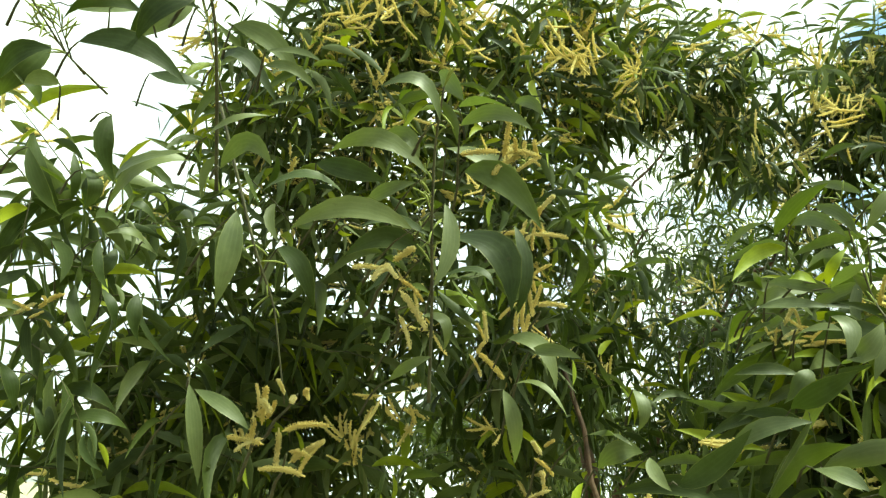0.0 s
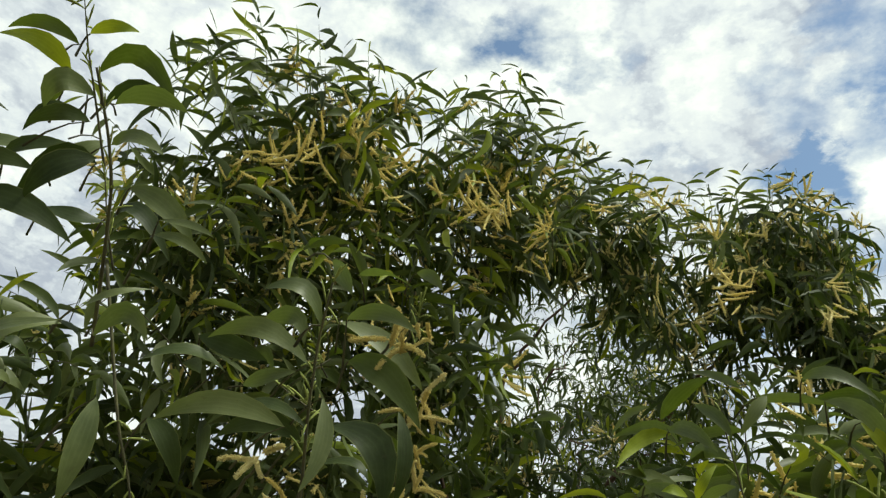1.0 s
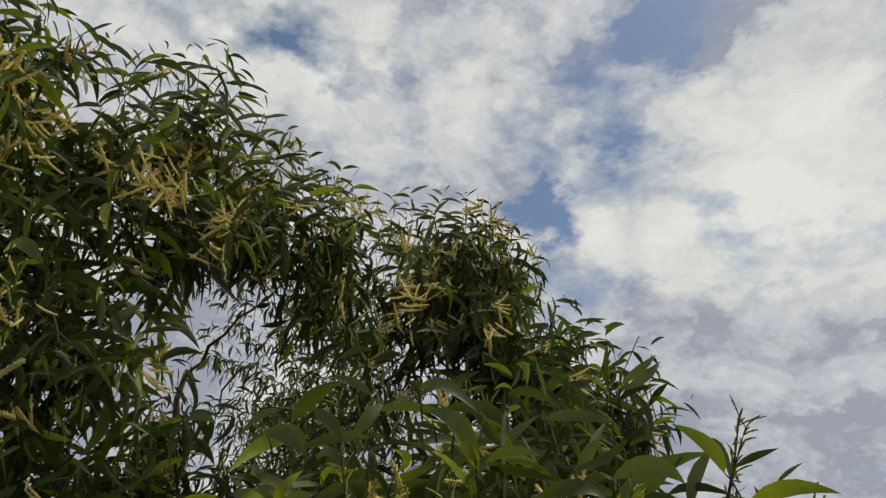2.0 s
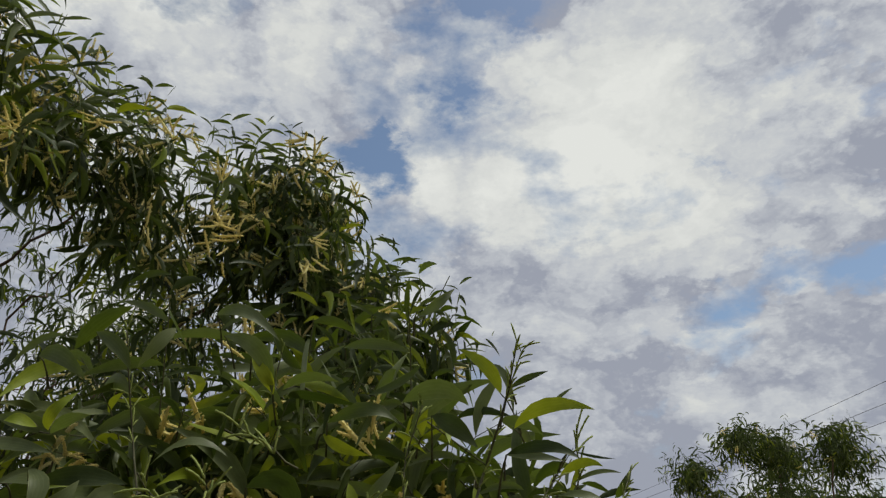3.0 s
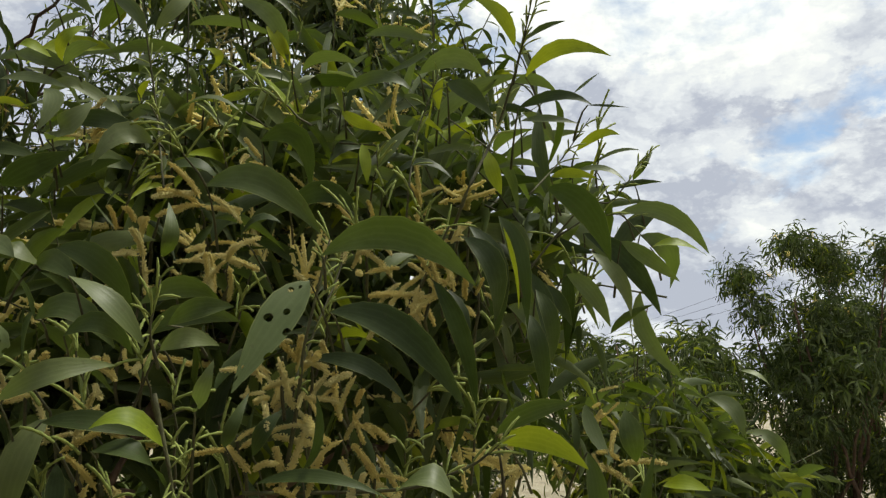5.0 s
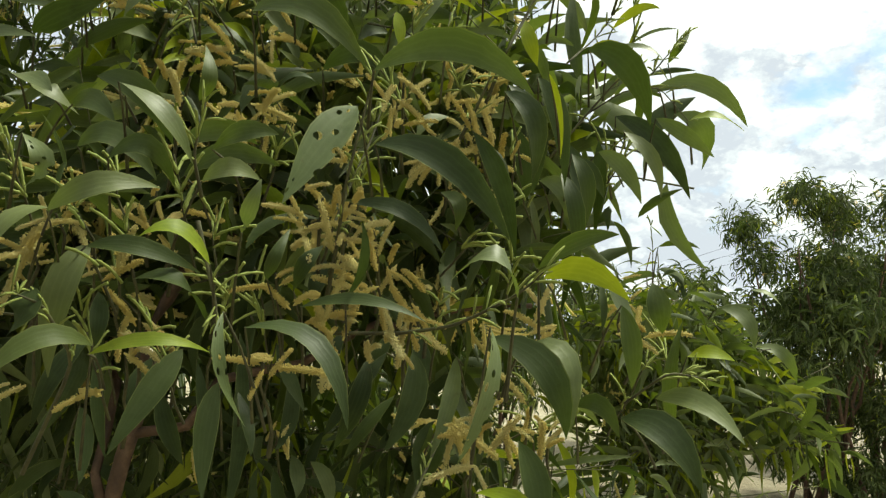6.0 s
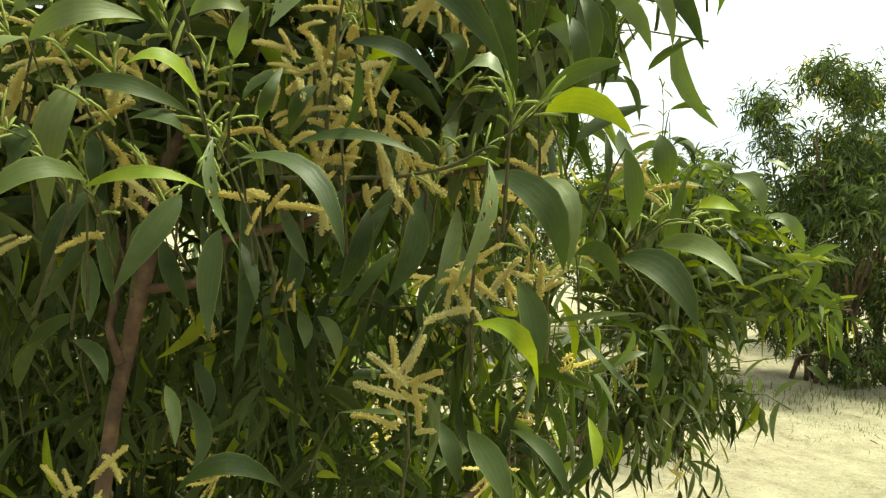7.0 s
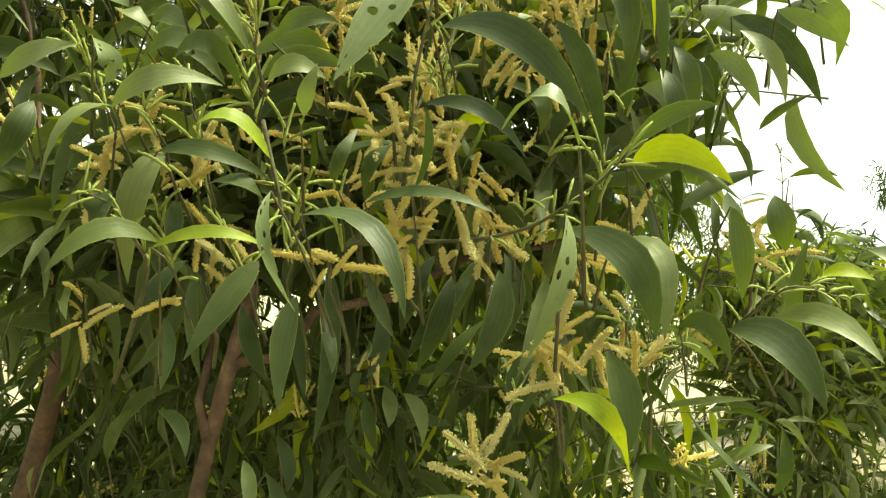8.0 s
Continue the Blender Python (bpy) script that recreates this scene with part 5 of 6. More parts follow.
leaf_at((-0.999, 0.330, 2.325), (-0.986, 0.290, 2.320), (-1.036, 0.309, 2.299), 0.037, LEAF)
leaf_at((-1.013, 0.343, 2.293), (-1.007, 0.297, 2.281), (-1.019, 0.279, 2.241), 0.030, DEEP)
leaf_at((-1.025, 0.378, 2.246), (-1.023, 0.325, 2.235), (-1.089, 0.316, 2.179), 0.038, DEEP)
leaf_at((-1.115, 0.298, 2.245), (-1.072, 0.313, 2.262), (-1.048, 0.376, 2.270), 0.032, DEEP)
leaf_at((-0.018, 1.110, 2.032), (0.012, 1.082, 2.039), (0.036, 1.102, 2.067), 0.018, PALE)
leaf_at((-0.351, 1.253, 2.081), (-0.299, 1.240, 2.085), (-0.247, 1.263, 2.037), 0.033, PALE)
leaf_at((-0.586, 0.936, 1.662), (-0.537, 0.927, 1.692), (-0.488, 0.962, 1.697), 0.032, PALE)
leaf_at((-0.527, 1.009, 1.716), (-0.485, 0.994, 1.735), (-0.441, 1.014, 1.761), 0.040, DEEP)
leaf_at((-0.506, 1.005, 1.813), (-0.472, 0.988, 1.817), (-0.446, 0.982, 1.808), 0.028, PALE)
leaf_at((-0.450, 0.974, 1.766), (-0.415, 0.955, 1.778), (-0.399, 0.980, 1.813), 0.035, PALE)
leaf_at((-0.460, 1.007, 1.873), (-0.445, 0.980, 1.892), (-0.430, 1.008, 1.919), 0.018, YOUNG)
leaf_at((-0.472, 1.003, 1.877), (-0.480, 0.973, 1.884), (-0.499, 0.978, 1.882), 0.020, YOUNG)
leaf_at((-0.457, 1.008, 1.869), (-0.429, 0.986, 1.883), (-0.405, 0.993, 1.888), 0.020, PALE)
leaf_at((-0.491, 0.969, 1.642), (-0.462, 0.951, 1.635), (-0.451, 0.991, 1.615), 0.035, PALE)
leaf_at((-0.896, 0.767, 2.197), (-0.845, 0.775, 2.195), (-0.817, 0.813, 2.176), 0.027, PALE)
leaf_at((-0.868, 0.708, 2.097), (-0.803, 0.746, 2.065), (-0.794, 0.822, 2.011), 0.047, PALE)
leaf_at((-0.850, 0.859, 2.224), (-0.816, 0.856, 2.212), (-0.809, 0.880, 2.192), 0.027, PALE)
leaf_at((-0.875, 0.571, 2.055), (-0.822, 0.582, 2.064), (-0.824, 0.606, 2.028), 0.033, PALE)
leaf_at((-0.929, 0.519, 2.032), (-0.885, 0.541, 2.018), (-0.861, 0.580, 2.006), 0.038, DEEP)
leaf_at((-0.890, 0.568, 1.947), (-0.840, 0.582, 1.951), (-0.804, 0.607, 1.923), 0.026, DEEP)
# Long low leaves, their shade likewise painted in by the dark green.
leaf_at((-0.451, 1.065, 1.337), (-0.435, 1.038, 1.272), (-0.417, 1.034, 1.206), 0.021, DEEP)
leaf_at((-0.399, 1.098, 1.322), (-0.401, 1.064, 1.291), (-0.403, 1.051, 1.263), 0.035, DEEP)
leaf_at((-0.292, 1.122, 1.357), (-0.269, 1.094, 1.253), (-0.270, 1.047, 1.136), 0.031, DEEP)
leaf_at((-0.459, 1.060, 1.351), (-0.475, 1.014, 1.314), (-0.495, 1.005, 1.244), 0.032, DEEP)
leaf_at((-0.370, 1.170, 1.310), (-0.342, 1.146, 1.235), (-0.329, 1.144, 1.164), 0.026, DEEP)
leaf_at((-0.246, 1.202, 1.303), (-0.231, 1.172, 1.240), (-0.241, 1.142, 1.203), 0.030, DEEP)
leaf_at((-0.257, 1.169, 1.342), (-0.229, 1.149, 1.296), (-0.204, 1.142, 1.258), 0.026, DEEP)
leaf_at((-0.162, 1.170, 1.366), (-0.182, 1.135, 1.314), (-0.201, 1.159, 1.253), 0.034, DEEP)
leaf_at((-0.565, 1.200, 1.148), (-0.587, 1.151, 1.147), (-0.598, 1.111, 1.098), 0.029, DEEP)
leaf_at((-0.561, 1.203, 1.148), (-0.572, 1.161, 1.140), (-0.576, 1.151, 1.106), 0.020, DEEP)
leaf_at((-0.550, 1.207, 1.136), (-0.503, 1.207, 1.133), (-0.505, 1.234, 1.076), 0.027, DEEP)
leaf_at((-0.238, 1.207, 1.180), (-0.219, 1.181, 1.159), (-0.215, 1.162, 1.135), 0.027, PALE)
leaf_at((-0.212, 1.214, 1.171), (-0.180, 1.193, 1.154), (-0.174, 1.187, 1.110), 0.027, PALE)
leaf_at((-0.093, 1.167, 1.373), (-0.115, 1.134, 1.323), (-0.140, 1.149, 1.255), 0.027, DEEP)
leaf_at((-0.078, 1.221, 1.373), (-0.054, 1.197, 1.317), (-0.069, 1.167, 1.247), 0.035, DEEP)
leaf_at((-0.001, 1.060, 1.353), (-0.002, 1.031, 1.307), (-0.020, 1.003, 1.247), 0.026, PALE)
leaf_at((0.127, 1.360, 1.149), (0.192, 1.336, 1.173), (0.271, 1.363, 1.176), 0.014, PALE)
leaf_at((0.210, 1.431, 1.046), (0.260, 1.410, 1.086), (0.305, 1.428, 1.096), 0.025, PALE)
leaf_at((0.175, 1.229, 1.650), (0.179, 1.220, 1.581), (0.174, 1.228, 1.506), 0.031, DEEP)
leaf_at((0.053, 1.197, 1.661), (0.076, 1.188, 1.600), (0.067, 1.207, 1.551), 0.038, DEEP)
leaf_at((0.093, 1.187, 1.585), (0.126, 1.163, 1.573), (0.130, 1.166, 1.530), 0.034, PALE)
leaf_at((0.212, 1.242, 1.667), (0.251, 1.221, 1.628), (0.272, 1.263, 1.576), 0.033, PALE)
leaf_at((0.278, 1.225, 1.691), (0.315, 1.197, 1.667), (0.324, 1.248, 1.617), 0.038, PALE)
leaf_at((0.197, 1.179, 1.457), (0.205, 1.155, 1.422), (0.228, 1.136, 1.390), 0.030, LEAF)
leaf_at((0.248, 1.172, 1.453), (0.253, 1.148, 1.420), (0.260, 1.158, 1.388), 0.039, LEAF)
leaf_at((0.180, 1.181, 1.452), (0.184, 1.157, 1.417), (0.181, 1.149, 1.386), 0.014, LEAF)
leaf_at((-1.192, 0.452, 2.378), (-1.201, 0.417, 2.332), (-1.258, 0.400, 2.313), 0.046, PALE)
leaf_at((-1.316, 0.303, 2.350), (-1.269, 0.346, 2.345), (-1.270, 0.404, 2.369), 0.036, PALE)
leaf_at((-1.386, 0.307, 2.310), (-1.385, 0.272, 2.263), (-1.442, 0.262, 2.220), 0.068, LEAF)
leaf_at((-1.483, 0.330, 2.192), (-1.473, 0.341, 2.124), (-1.506, 0.401, 2.071), 0.044, DEEP)
leaf_at((-1.365, 0.360, 2.129), (-1.350, 0.365, 2.077), (-1.389, 0.375, 2.052), 0.023, DEEP)
leaf_at((-1.398, 0.405, 2.122), (-1.383, 0.395, 2.080), (-1.421, 0.409, 2.053), 0.036, DEEP)
leaf_at((-1.434, 0.473, 2.078), (-1.392, 0.489, 2.082), (-1.416, 0.534, 2.057), 0.031, DEEP)
leaf_at((-1.486, 0.479, 2.048), (-1.445, 0.509, 2.036), (-1.462, 0.562, 2.013), 0.038, PALE)
leaf_at((-1.381, 0.452, 1.990), (-1.363, 0.435, 1.954), (-1.404, 0.427, 1.936), 0.029, DEEP)
leaf_at((-1.436, 0.459, 1.932), (-1.407, 0.470, 1.896), (-1.437, 0.491, 1.864), 0.029, DEEP)
leaf_at((-1.451, 0.529, 1.936), (-1.433, 0.516, 1.891), (-1.461, 0.543, 1.852), 0.037, DEEP)
leaf_at((-1.547, 0.458, 1.768), (-1.504, 0.488, 1.768), (-1.517, 0.542, 1.732), 0.038, DEEP)
leaf_at((-1.432, 0.432, 1.716), (-1.387, 0.466, 1.720), (-1.400, 0.515, 1.700), 0.029, DEEP)
leaf_at((-1.308, 0.441, 2.284), (-1.264, 0.476, 2.270), (-1.268, 0.530, 2.283), 0.042, DEEP)
leaf_at((-1.419, 0.256, 2.270), (-1.393, 0.295, 2.235), (-1.430, 0.318, 2.217), 0.037, LEAF)
leaf_at((-1.543, 0.342, 1.999), (-1.504, 0.364, 2.006), (-1.528, 0.412, 1.980), 0.033, LEAF)
leaf_at((-1.457, 0.331, 1.798), (-1.426, 0.343, 1.763), (-1.455, 0.361, 1.723), 0.035, DEEP)
leaf_at((-1.484, 0.395, 1.752), (-1.451, 0.406, 1.716), (-1.478, 0.426, 1.664), 0.036, DEEP)
# -- end leaves
# -- clusters
cluster((-0.808, 0.550, 1.868), 6, 0.050)
cluster((-0.804, 0.590, 1.839), 2, 0.050)
far_cluster(near, (-1.189, 1.107, 2.692), 9, 0.050)
far_cluster(near, (-1.205, 1.159, 2.610), 6, 0.050)
far_cluster(near, (-1.378, 0.954, 2.644), 9, 0.050)
far_cluster(near, (-1.054, 1.393, 2.634), 12, 0.050)
cluster((-0.734, 0.681, 2.038), 6, 0.050)
cluster((-0.890, 0.922, 1.931), 5, 0.050)
far_cluster(near, (-1.088, 1.746, 2.655), 8, 0.050)
far_cluster(near, (-0.671, 2.326, 2.707), 10, 0.050)
far_cluster(near, (-0.559, 2.443, 2.737), 6, 0.050)
cluster((-0.605, 1.299, 1.871), 6, 0.050)
far_cluster(near, (-1.238, 0.953, 2.627), 4, 0.050)
cluster((-0.949, 0.502, 1.722), 7, 0.050)
cluster((-0.960, 0.489, 1.682), 7, 0.050)
cluster((-0.941, 0.518, 1.650), 5, 0.050)
cluster((-0.840, 0.869, 1.875), 7, 0.050)
cluster((-0.909, 0.828, 1.817), 5, 0.050)
cluster((-0.904, 0.972, 1.641), 6, 0.050)
cluster((-1.438, 0.362, 1.871), 6, 0.050)
cluster((-0.818, 0.846, 1.997), 8, 0.050)
far_cluster(near, (-1.457, 1.024, 2.694), 8, 0.050)
cluster((-0.805, 0.816, 2.101), 7, 0.050)
far_cluster(near, (-1.445, 1.116, 2.808), 5, 0.050)
far_cluster(near, (-1.274, 1.190, 2.727), 6, 0.050)
far_cluster(near, (-1.137, 1.159, 2.257), 8, 0.050)
far_cluster(near, (-1.131, 1.517, 2.687), 8, 0.050)
far_cluster(rear, (-1.209, 2.115, 2.850), 9, 0.045)
far_cluster(rear, (-1.093, 2.257, 2.947), 9, 0.045)
far_cluster(rear, (-1.241, 2.064, 2.901), 7, 0.045)
far_cluster(rear, (-0.716, 2.489, 2.812), 12, 0.045)
far_cluster(rear, (-0.585, 2.548, 2.767), 9, 0.045)
far_cluster(rear, (-0.812, 2.485, 2.747), 6, 0.045)
far_cluster(rear, (-0.432, 2.539, 2.604), 7, 0.045)
far_cluster(rear, (-0.545, 2.432, 2.527), 7, 0.045)
far_cluster(rear, (-1.220, 2.160, 2.756), 6, 0.045)
cluster((-0.309, 1.090, 1.709), 7, 0.050)
cluster((-0.303, 1.100, 1.645), 8, 0.050)
cluster((-0.039, 1.167, 1.606), 10, 0.050)
cluster((-0.160, 1.192, 1.614), 6, 0.050)
cluster((0.012, 1.189, 1.677), 7, 0.050)
cluster((-0.122, 1.228, 1.693), 5, 0.050)
cluster((-0.146, 1.034, 1.507), 9, 0.050)
cluster((-0.174, 1.025, 1.489), 6, 0.050)
cluster((-0.105, 1.063, 1.476), 6, 0.050)
cluster((-0.393, 1.103, 1.688), 4, 0.050)
cluster((-0.293, 1.225, 1.792), 5, 0.050)
cluster((-0.401, 1.185, 1.771), 4, 0.050)
cluster((-0.046, 1.287, 1.748), 5, 0.050)
cluster((0.244, 1.392, 1.433), 7, 0.050)
cluster((-0.383, 1.025, 1.518), 5, 0.050)
cluster((-0.359, 1.035, 1.483), 4, 0.050)
cluster((-0.113, 0.922, 1.477), 11, 0.050)
cluster((-0.142, 0.911, 1.506), 7, 0.050)
cluster((-0.005, 0.987, 1.595), 10, 0.050)
cluster((-0.069, 0.987, 1.642), 7, 0.050)
cluster((0.028, 0.967, 1.605), 4, 0.050)
cluster((-0.053, 0.935, 1.391), 10, 0.050)
cluster((-0.111, 0.922, 1.384), 7, 0.050)
cluster((-0.033, 0.980, 1.437), 5, 0.050)
cluster((-0.087, 0.950, 1.425), 6, 0.050)
cluster((-0.152, 0.822, 1.361), 5, 0.050)
cluster((-0.169, 0.906, 1.429), 5, 0.050)
cluster((-0.339, 0.890, 1.432), 6, 0.050)
cluster((-0.320, 0.900, 1.388), 7, 0.050)
cluster((-0.327, 0.890, 1.337), 4, 0.050)
cluster((-0.386, 0.882, 1.485), 5, 0.050)
cluster((0.024, 0.971, 1.290), 9, 0.050)
cluster((0.074, 0.976, 1.305), 7, 0.050)
cluster((0.108, 0.969, 1.277), 6, 0.050)
cluster((0.033, 0.962, 1.247), 4, 0.050)
cluster((-0.036, 0.931, 1.172), 11, 0.050)
cluster((0.217, 1.165, 1.392), 5, 0.050)
cluster((0.104, 1.045, 1.397), 6, 0.050)
cluster((0.048, 1.053, 1.585), 5, 0.050)
cluster((-0.250, 1.000, 1.635), 8, 0.050)
cluster((-0.344, 1.002, 1.630), 5, 0.050)
cluster((-0.083, 0.968, 1.506), 6, 0.050)
cluster((-0.411, 0.866, 1.449), 6, 0.050)
cluster((-0.335, 0.854, 1.060), 8, 0.050)
cluster((-0.041, 0.944, 1.112), 4, 0.050)
cluster((-0.554, 0.991, 1.285), 5, 0.050)
cluster((-0.243, 1.155, 1.221), 4, 0.050)
far_cluster(near, (-1.050, 1.395, 2.630), 9, 0.060)
far_cluster(near, (-1.016, 1.576, 2.581), 8, 0.055)
far_cluster(near, (-0.610, 1.979, 2.521), 9, 0.060)
cluster((-0.567, 1.231, 1.843), 7, 0.050)
far_cluster(near, (-1.323, 0.881, 2.590), 8, 0.055)
# -- end clusters
for centre in ((-0.34, 0.83, 1.49), (-0.33, 0.88, 1.51), (-0.28, 0.90, 1.53), (-0.24, 0.90, 1.47), (-0.23, 0.91, 1.41), (-0.22, 0.98, 1.42), (-0.12, 1.06, 1.61), (-0.13, 1.07, 1.57), (-0.02, 1.01, 1.41), (0.03, 1.01, 1.51), (0.09, 1.12, 1.29), (0.13, 1.14, 1.27), (0.06, 1.02, 1.47), (-0.30, 0.91, 1.37), (-0.35, 0.87, 1.38), (0.24, 1.21, 1.32),
               (0.20, 1.24, 1.61), (-0.22, 1.03, 1.60), (-0.43, 0.85, 1.55), (0.06, 1.15, 1.59), (0.28, 1.25, 1.36), (-0.36, 1.04, 1.76), (-0.34, 1.04, 1.80), (-0.24, 1.12, 1.87), (-0.03, 1.09, 1.72), (-0.10, 1.09, 1.68), (-0.28, 1.06, 1.81), (-0.08, 1.13, 1.76), (0.23, 1.31, 1.86), (0.18, 1.29, 1.67), (-1.00, 0.78, 2.11), (-0.89, 0.92, 2.16), (-0.99, 0.74, 2.01)):
    bud_cluster(centre, 9)
for ob, place in HELD:
    gap_to = [(np.min(np.linalg.norm(line - place, axis=1)), i) for i, (tw, line) in enumerate(TWIGS)]
    near_by, which = min(gap_to)
    if near_by < 0.3:
        ob.parent = TWIGS[which][0]
near.build(near_tree, singles=70)
child("bud_spray", join_tubes("bud_spray", BUDS, BUD, 4), near_tree, "thin yellow-green unopened flower buds", "stuff")

# ---- the acacia behind it ----
back_tree = thing("acacia_tree", (0, 0, 0), "taller acacia with fine drooping leaves behind the flowering one", "tree")
branch(back_tree, (-1.85, 2.6, GROUND - 0.32), (-1.79, 2.54, 1.5), 0.045, 0.036, wobble=0.008, name="trunk", seed=13)
branch(back_tree, (-1.79, 2.54, 1.5), (-1.68, 2.5, 2.5), 0.034, 0.01, wobble=0.012, seed=14)
branch(back_tree, (-1.7, 2.55, 1.45), (-1.2, 2.67, 2.25), 0.02, 0.009, wobble=0.012, seed=15)
branch(back_tree, (-1.2, 2.67, 2.25), (-0.6, 2.6, 2.7), 0.009, 0.005, seed=16)
branch(back_tree, (-1.68, 2.5, 2.5), (-1.1, 2.5, 3.05), 0.007, 0.003, wobble=0.01, seed=17)
branch(back_tree, (-1.8, 2.55, 1.2), (-0.2, 2.5, 2.0), 0.02, 0.007, 0.1, seed=18)
for i, (at, to) in enumerate((((-1.77, 2.53, 1.75), (-1.5, 2.75, 2.35)), ((-1.75, 2.53, 1.95), (-1.95, 2.7, 2.5)), ((-1.72, 2.52, 2.15), (-1.4, 2.6, 2.65)), ((-1.55, 2.59, 1.7), (-1.3, 2.8, 1.95)), ((-1.4, 2.62, 1.93), (-1.45, 2.7, 2.4)), ((-1.3, 2.65, 2.1), (-0.95, 2.8, 2.3)))):
    branch(back_tree, at, to, 0.007, 0.0025, wobble=0.02, seed=24 + i)
back_tree.matrix_basis = PLUMB
# -- rear lobes
rear.lobe((-1.14, 2.51, 2.90), (0.17, 0.16, 0.17), 11, flowers=0.2, hang=1.05, size=0.1, pale=0.25)
rear.lobe((-1.04, 2.68, 2.85), (0.14, 0.13, 0.14), 10, flowers=0.2, hang=1.05, size=0.1, pale=0.25)
rear.lobe((-0.62, 2.54, 2.93), (0.21, 0.19, 0.21), 45, flowers=0.45, rise=0.8, hang=1.05, size=0.1, pale=0.25)
rear.lobe((-0.49, 2.59, 2.89), (0.20, 0.18, 0.20), 44, flowers=0.3, hang=1.05, size=0.1, pale=0.25)
rear.lobe((-0.74, 2.51, 2.67), (0.19, 0.17, 0.19), 12, flowers=0.2, hang=1.05, size=0.1, pale=0.25)
rear.lobe((-0.40, 2.40, 2.54), (0.23, 0.21, 0.23), 53, flowers=0.15, hang=1.05, size=0.1, pale=0.25)
rear.lobe((-0.19, 2.26, 2.38), (0.17, 0.16, 0.17), 30, flowers=0.1, hang=1.05, size=0.1, pale=0.25)
rear.lobe((-0.07, 2.19, 2.24), (0.15, 0.13, 0.15), 22, flowers=0.1, hang=1.05, size=0.1, pale=0.25)
rear.lobe((-1.73, 3.53, 2.87), (0.67, 0.60, 0.67), 175, flowers=0.02, hang=0.95, size=0.075, pale=0.12)
rear.lobe((-1.27, 3.18, 2.32), (0.57, 0.51, 0.57), 159, flowers=0.02, hang=0.95, size=0.075, pale=0.12)
rear.lobe((-1.15, 2.57, 2.10), (0.42, 0.38, 0.42), 106, flowers=0.05, hang=0.95, size=0.075, pale=0.12)
rear.lobe((-1.38, 2.51, 1.71), (0.51, 0.46, 0.51), 160, flowers=0.05, hang=0.95, size=0.075, pale=0.12)
rear.lobe((-1.14, 1.98, 2.92), (0.28, 0.25, 0.28), 49, flowers=0.42, hang=1.05, size=0.1, pale=0.25)
rear.lobe((-0.97, 2.14, 2.82), (0.26, 0.23, 0.26), 42, flowers=0.42, hang=1.05, size=0.1, pale=0.25)
rear.lobe((-0.63, 2.40, 2.82), (0.20, 0.18, 0.20), 39, flowers=0.42, rise=0.9, hang=1.05, size=0.1, pale=0.25)
rear.lobe((-0.45, 2.40, 2.68), (0.19, 0.17, 0.19), 36, flowers=0.35, hang=1.05, size=0.1, pale=0.25)
rear.lobe((-0.84, 2.33, 2.54), (0.24, 0.22, 0.24), 14, flowers=0.21, hang=1.05, size=0.1, pale=0.25)
rear.lobe((-0.27, 2.31, 2.42), (0.17, 0.16, 0.17), 28, flowers=0.21, hang=1.05, size=0.1, pale=0.25)
rear.lobe((-0.12, 2.17, 2.25), (0.14, 0.13, 0.14), 18, flowers=0.14, hang=1.05, size=0.1, pale=0.25)
rear.lobe((-1.33, 2.45, 0.80), (0.65, 0.58, 0.65), 156, flowers=0.0, hang=1.0)
rear.lobe((-0.62, 2.65, 0.80), (0.62, 0.56, 0.62), 144, flowers=0.0, hang=1.0)
rear.lobe((-1.02, 2.11, 0.41), (0.57, 0.52, 0.57), 123, flowers=0.0, hang=1.0)
rear.lobe((-0.31, 2.25, 0.42), (0.55, 0.49, 0.55), 113, flowers=0.0, hang=1.0)
rear.lobe((-2.20, 1.82, 1.67), (0.37, 0.33, 0.37), 61, flowers=0.0, hang=1.1, size=0.1, pale=0.15)
rear.lobe((-1.88, 2.33, 2.06), (0.35, 0.31, 0.35), 20, flowers=0.05, hang=1.1, size=0.085, pale=0.2)
rear.lobe((-2.60, 1.45, 1.75), (0.49, 0.44, 0.49), 90, flowers=0.0, hang=1.1, size=0.1, pale=0.1)
rear.lobe((-1.75, 2.41, 2.19), (0.39, 0.35, 0.39), 51, flowers=0.0, hang=1.1, size=0.085, pale=0.1)
# Dark-toned masses behind the flowering tree; their colour stands in for deep shade.
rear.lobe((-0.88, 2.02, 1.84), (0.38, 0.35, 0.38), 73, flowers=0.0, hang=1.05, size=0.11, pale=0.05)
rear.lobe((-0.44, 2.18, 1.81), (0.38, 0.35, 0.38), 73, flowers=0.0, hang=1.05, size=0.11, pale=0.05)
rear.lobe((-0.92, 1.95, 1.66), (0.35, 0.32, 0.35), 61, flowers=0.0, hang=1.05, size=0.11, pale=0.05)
# -- end rear lobes
for tip in ((-0.97, 1.90, 3.04), (-0.93, 2.03, 3.06), (-0.90, 2.16, 3.07), (-0.83, 2.31, 3.07), (-1.06, 2.13, 3.18), (-1.00, 2.19, 3.14), (-0.94, 2.29, 3.12), (-0.85, 2.40, 3.11), (-0.75, 2.41, 3.15), (-0.66, 2.38, 3.14), (-0.56, 2.47, 3.15), (-0.45, 2.46, 3.10), (-0.39, 2.47, 3.02), (-0.11, 2.28, 2.55), (-0.04, 2.20, 2.49), (0.03, 2.13, 2.39), (-0.21, 2.35, 2.63)):
    rear.sprig(tip)
rear.build(back_tree, singles=260)


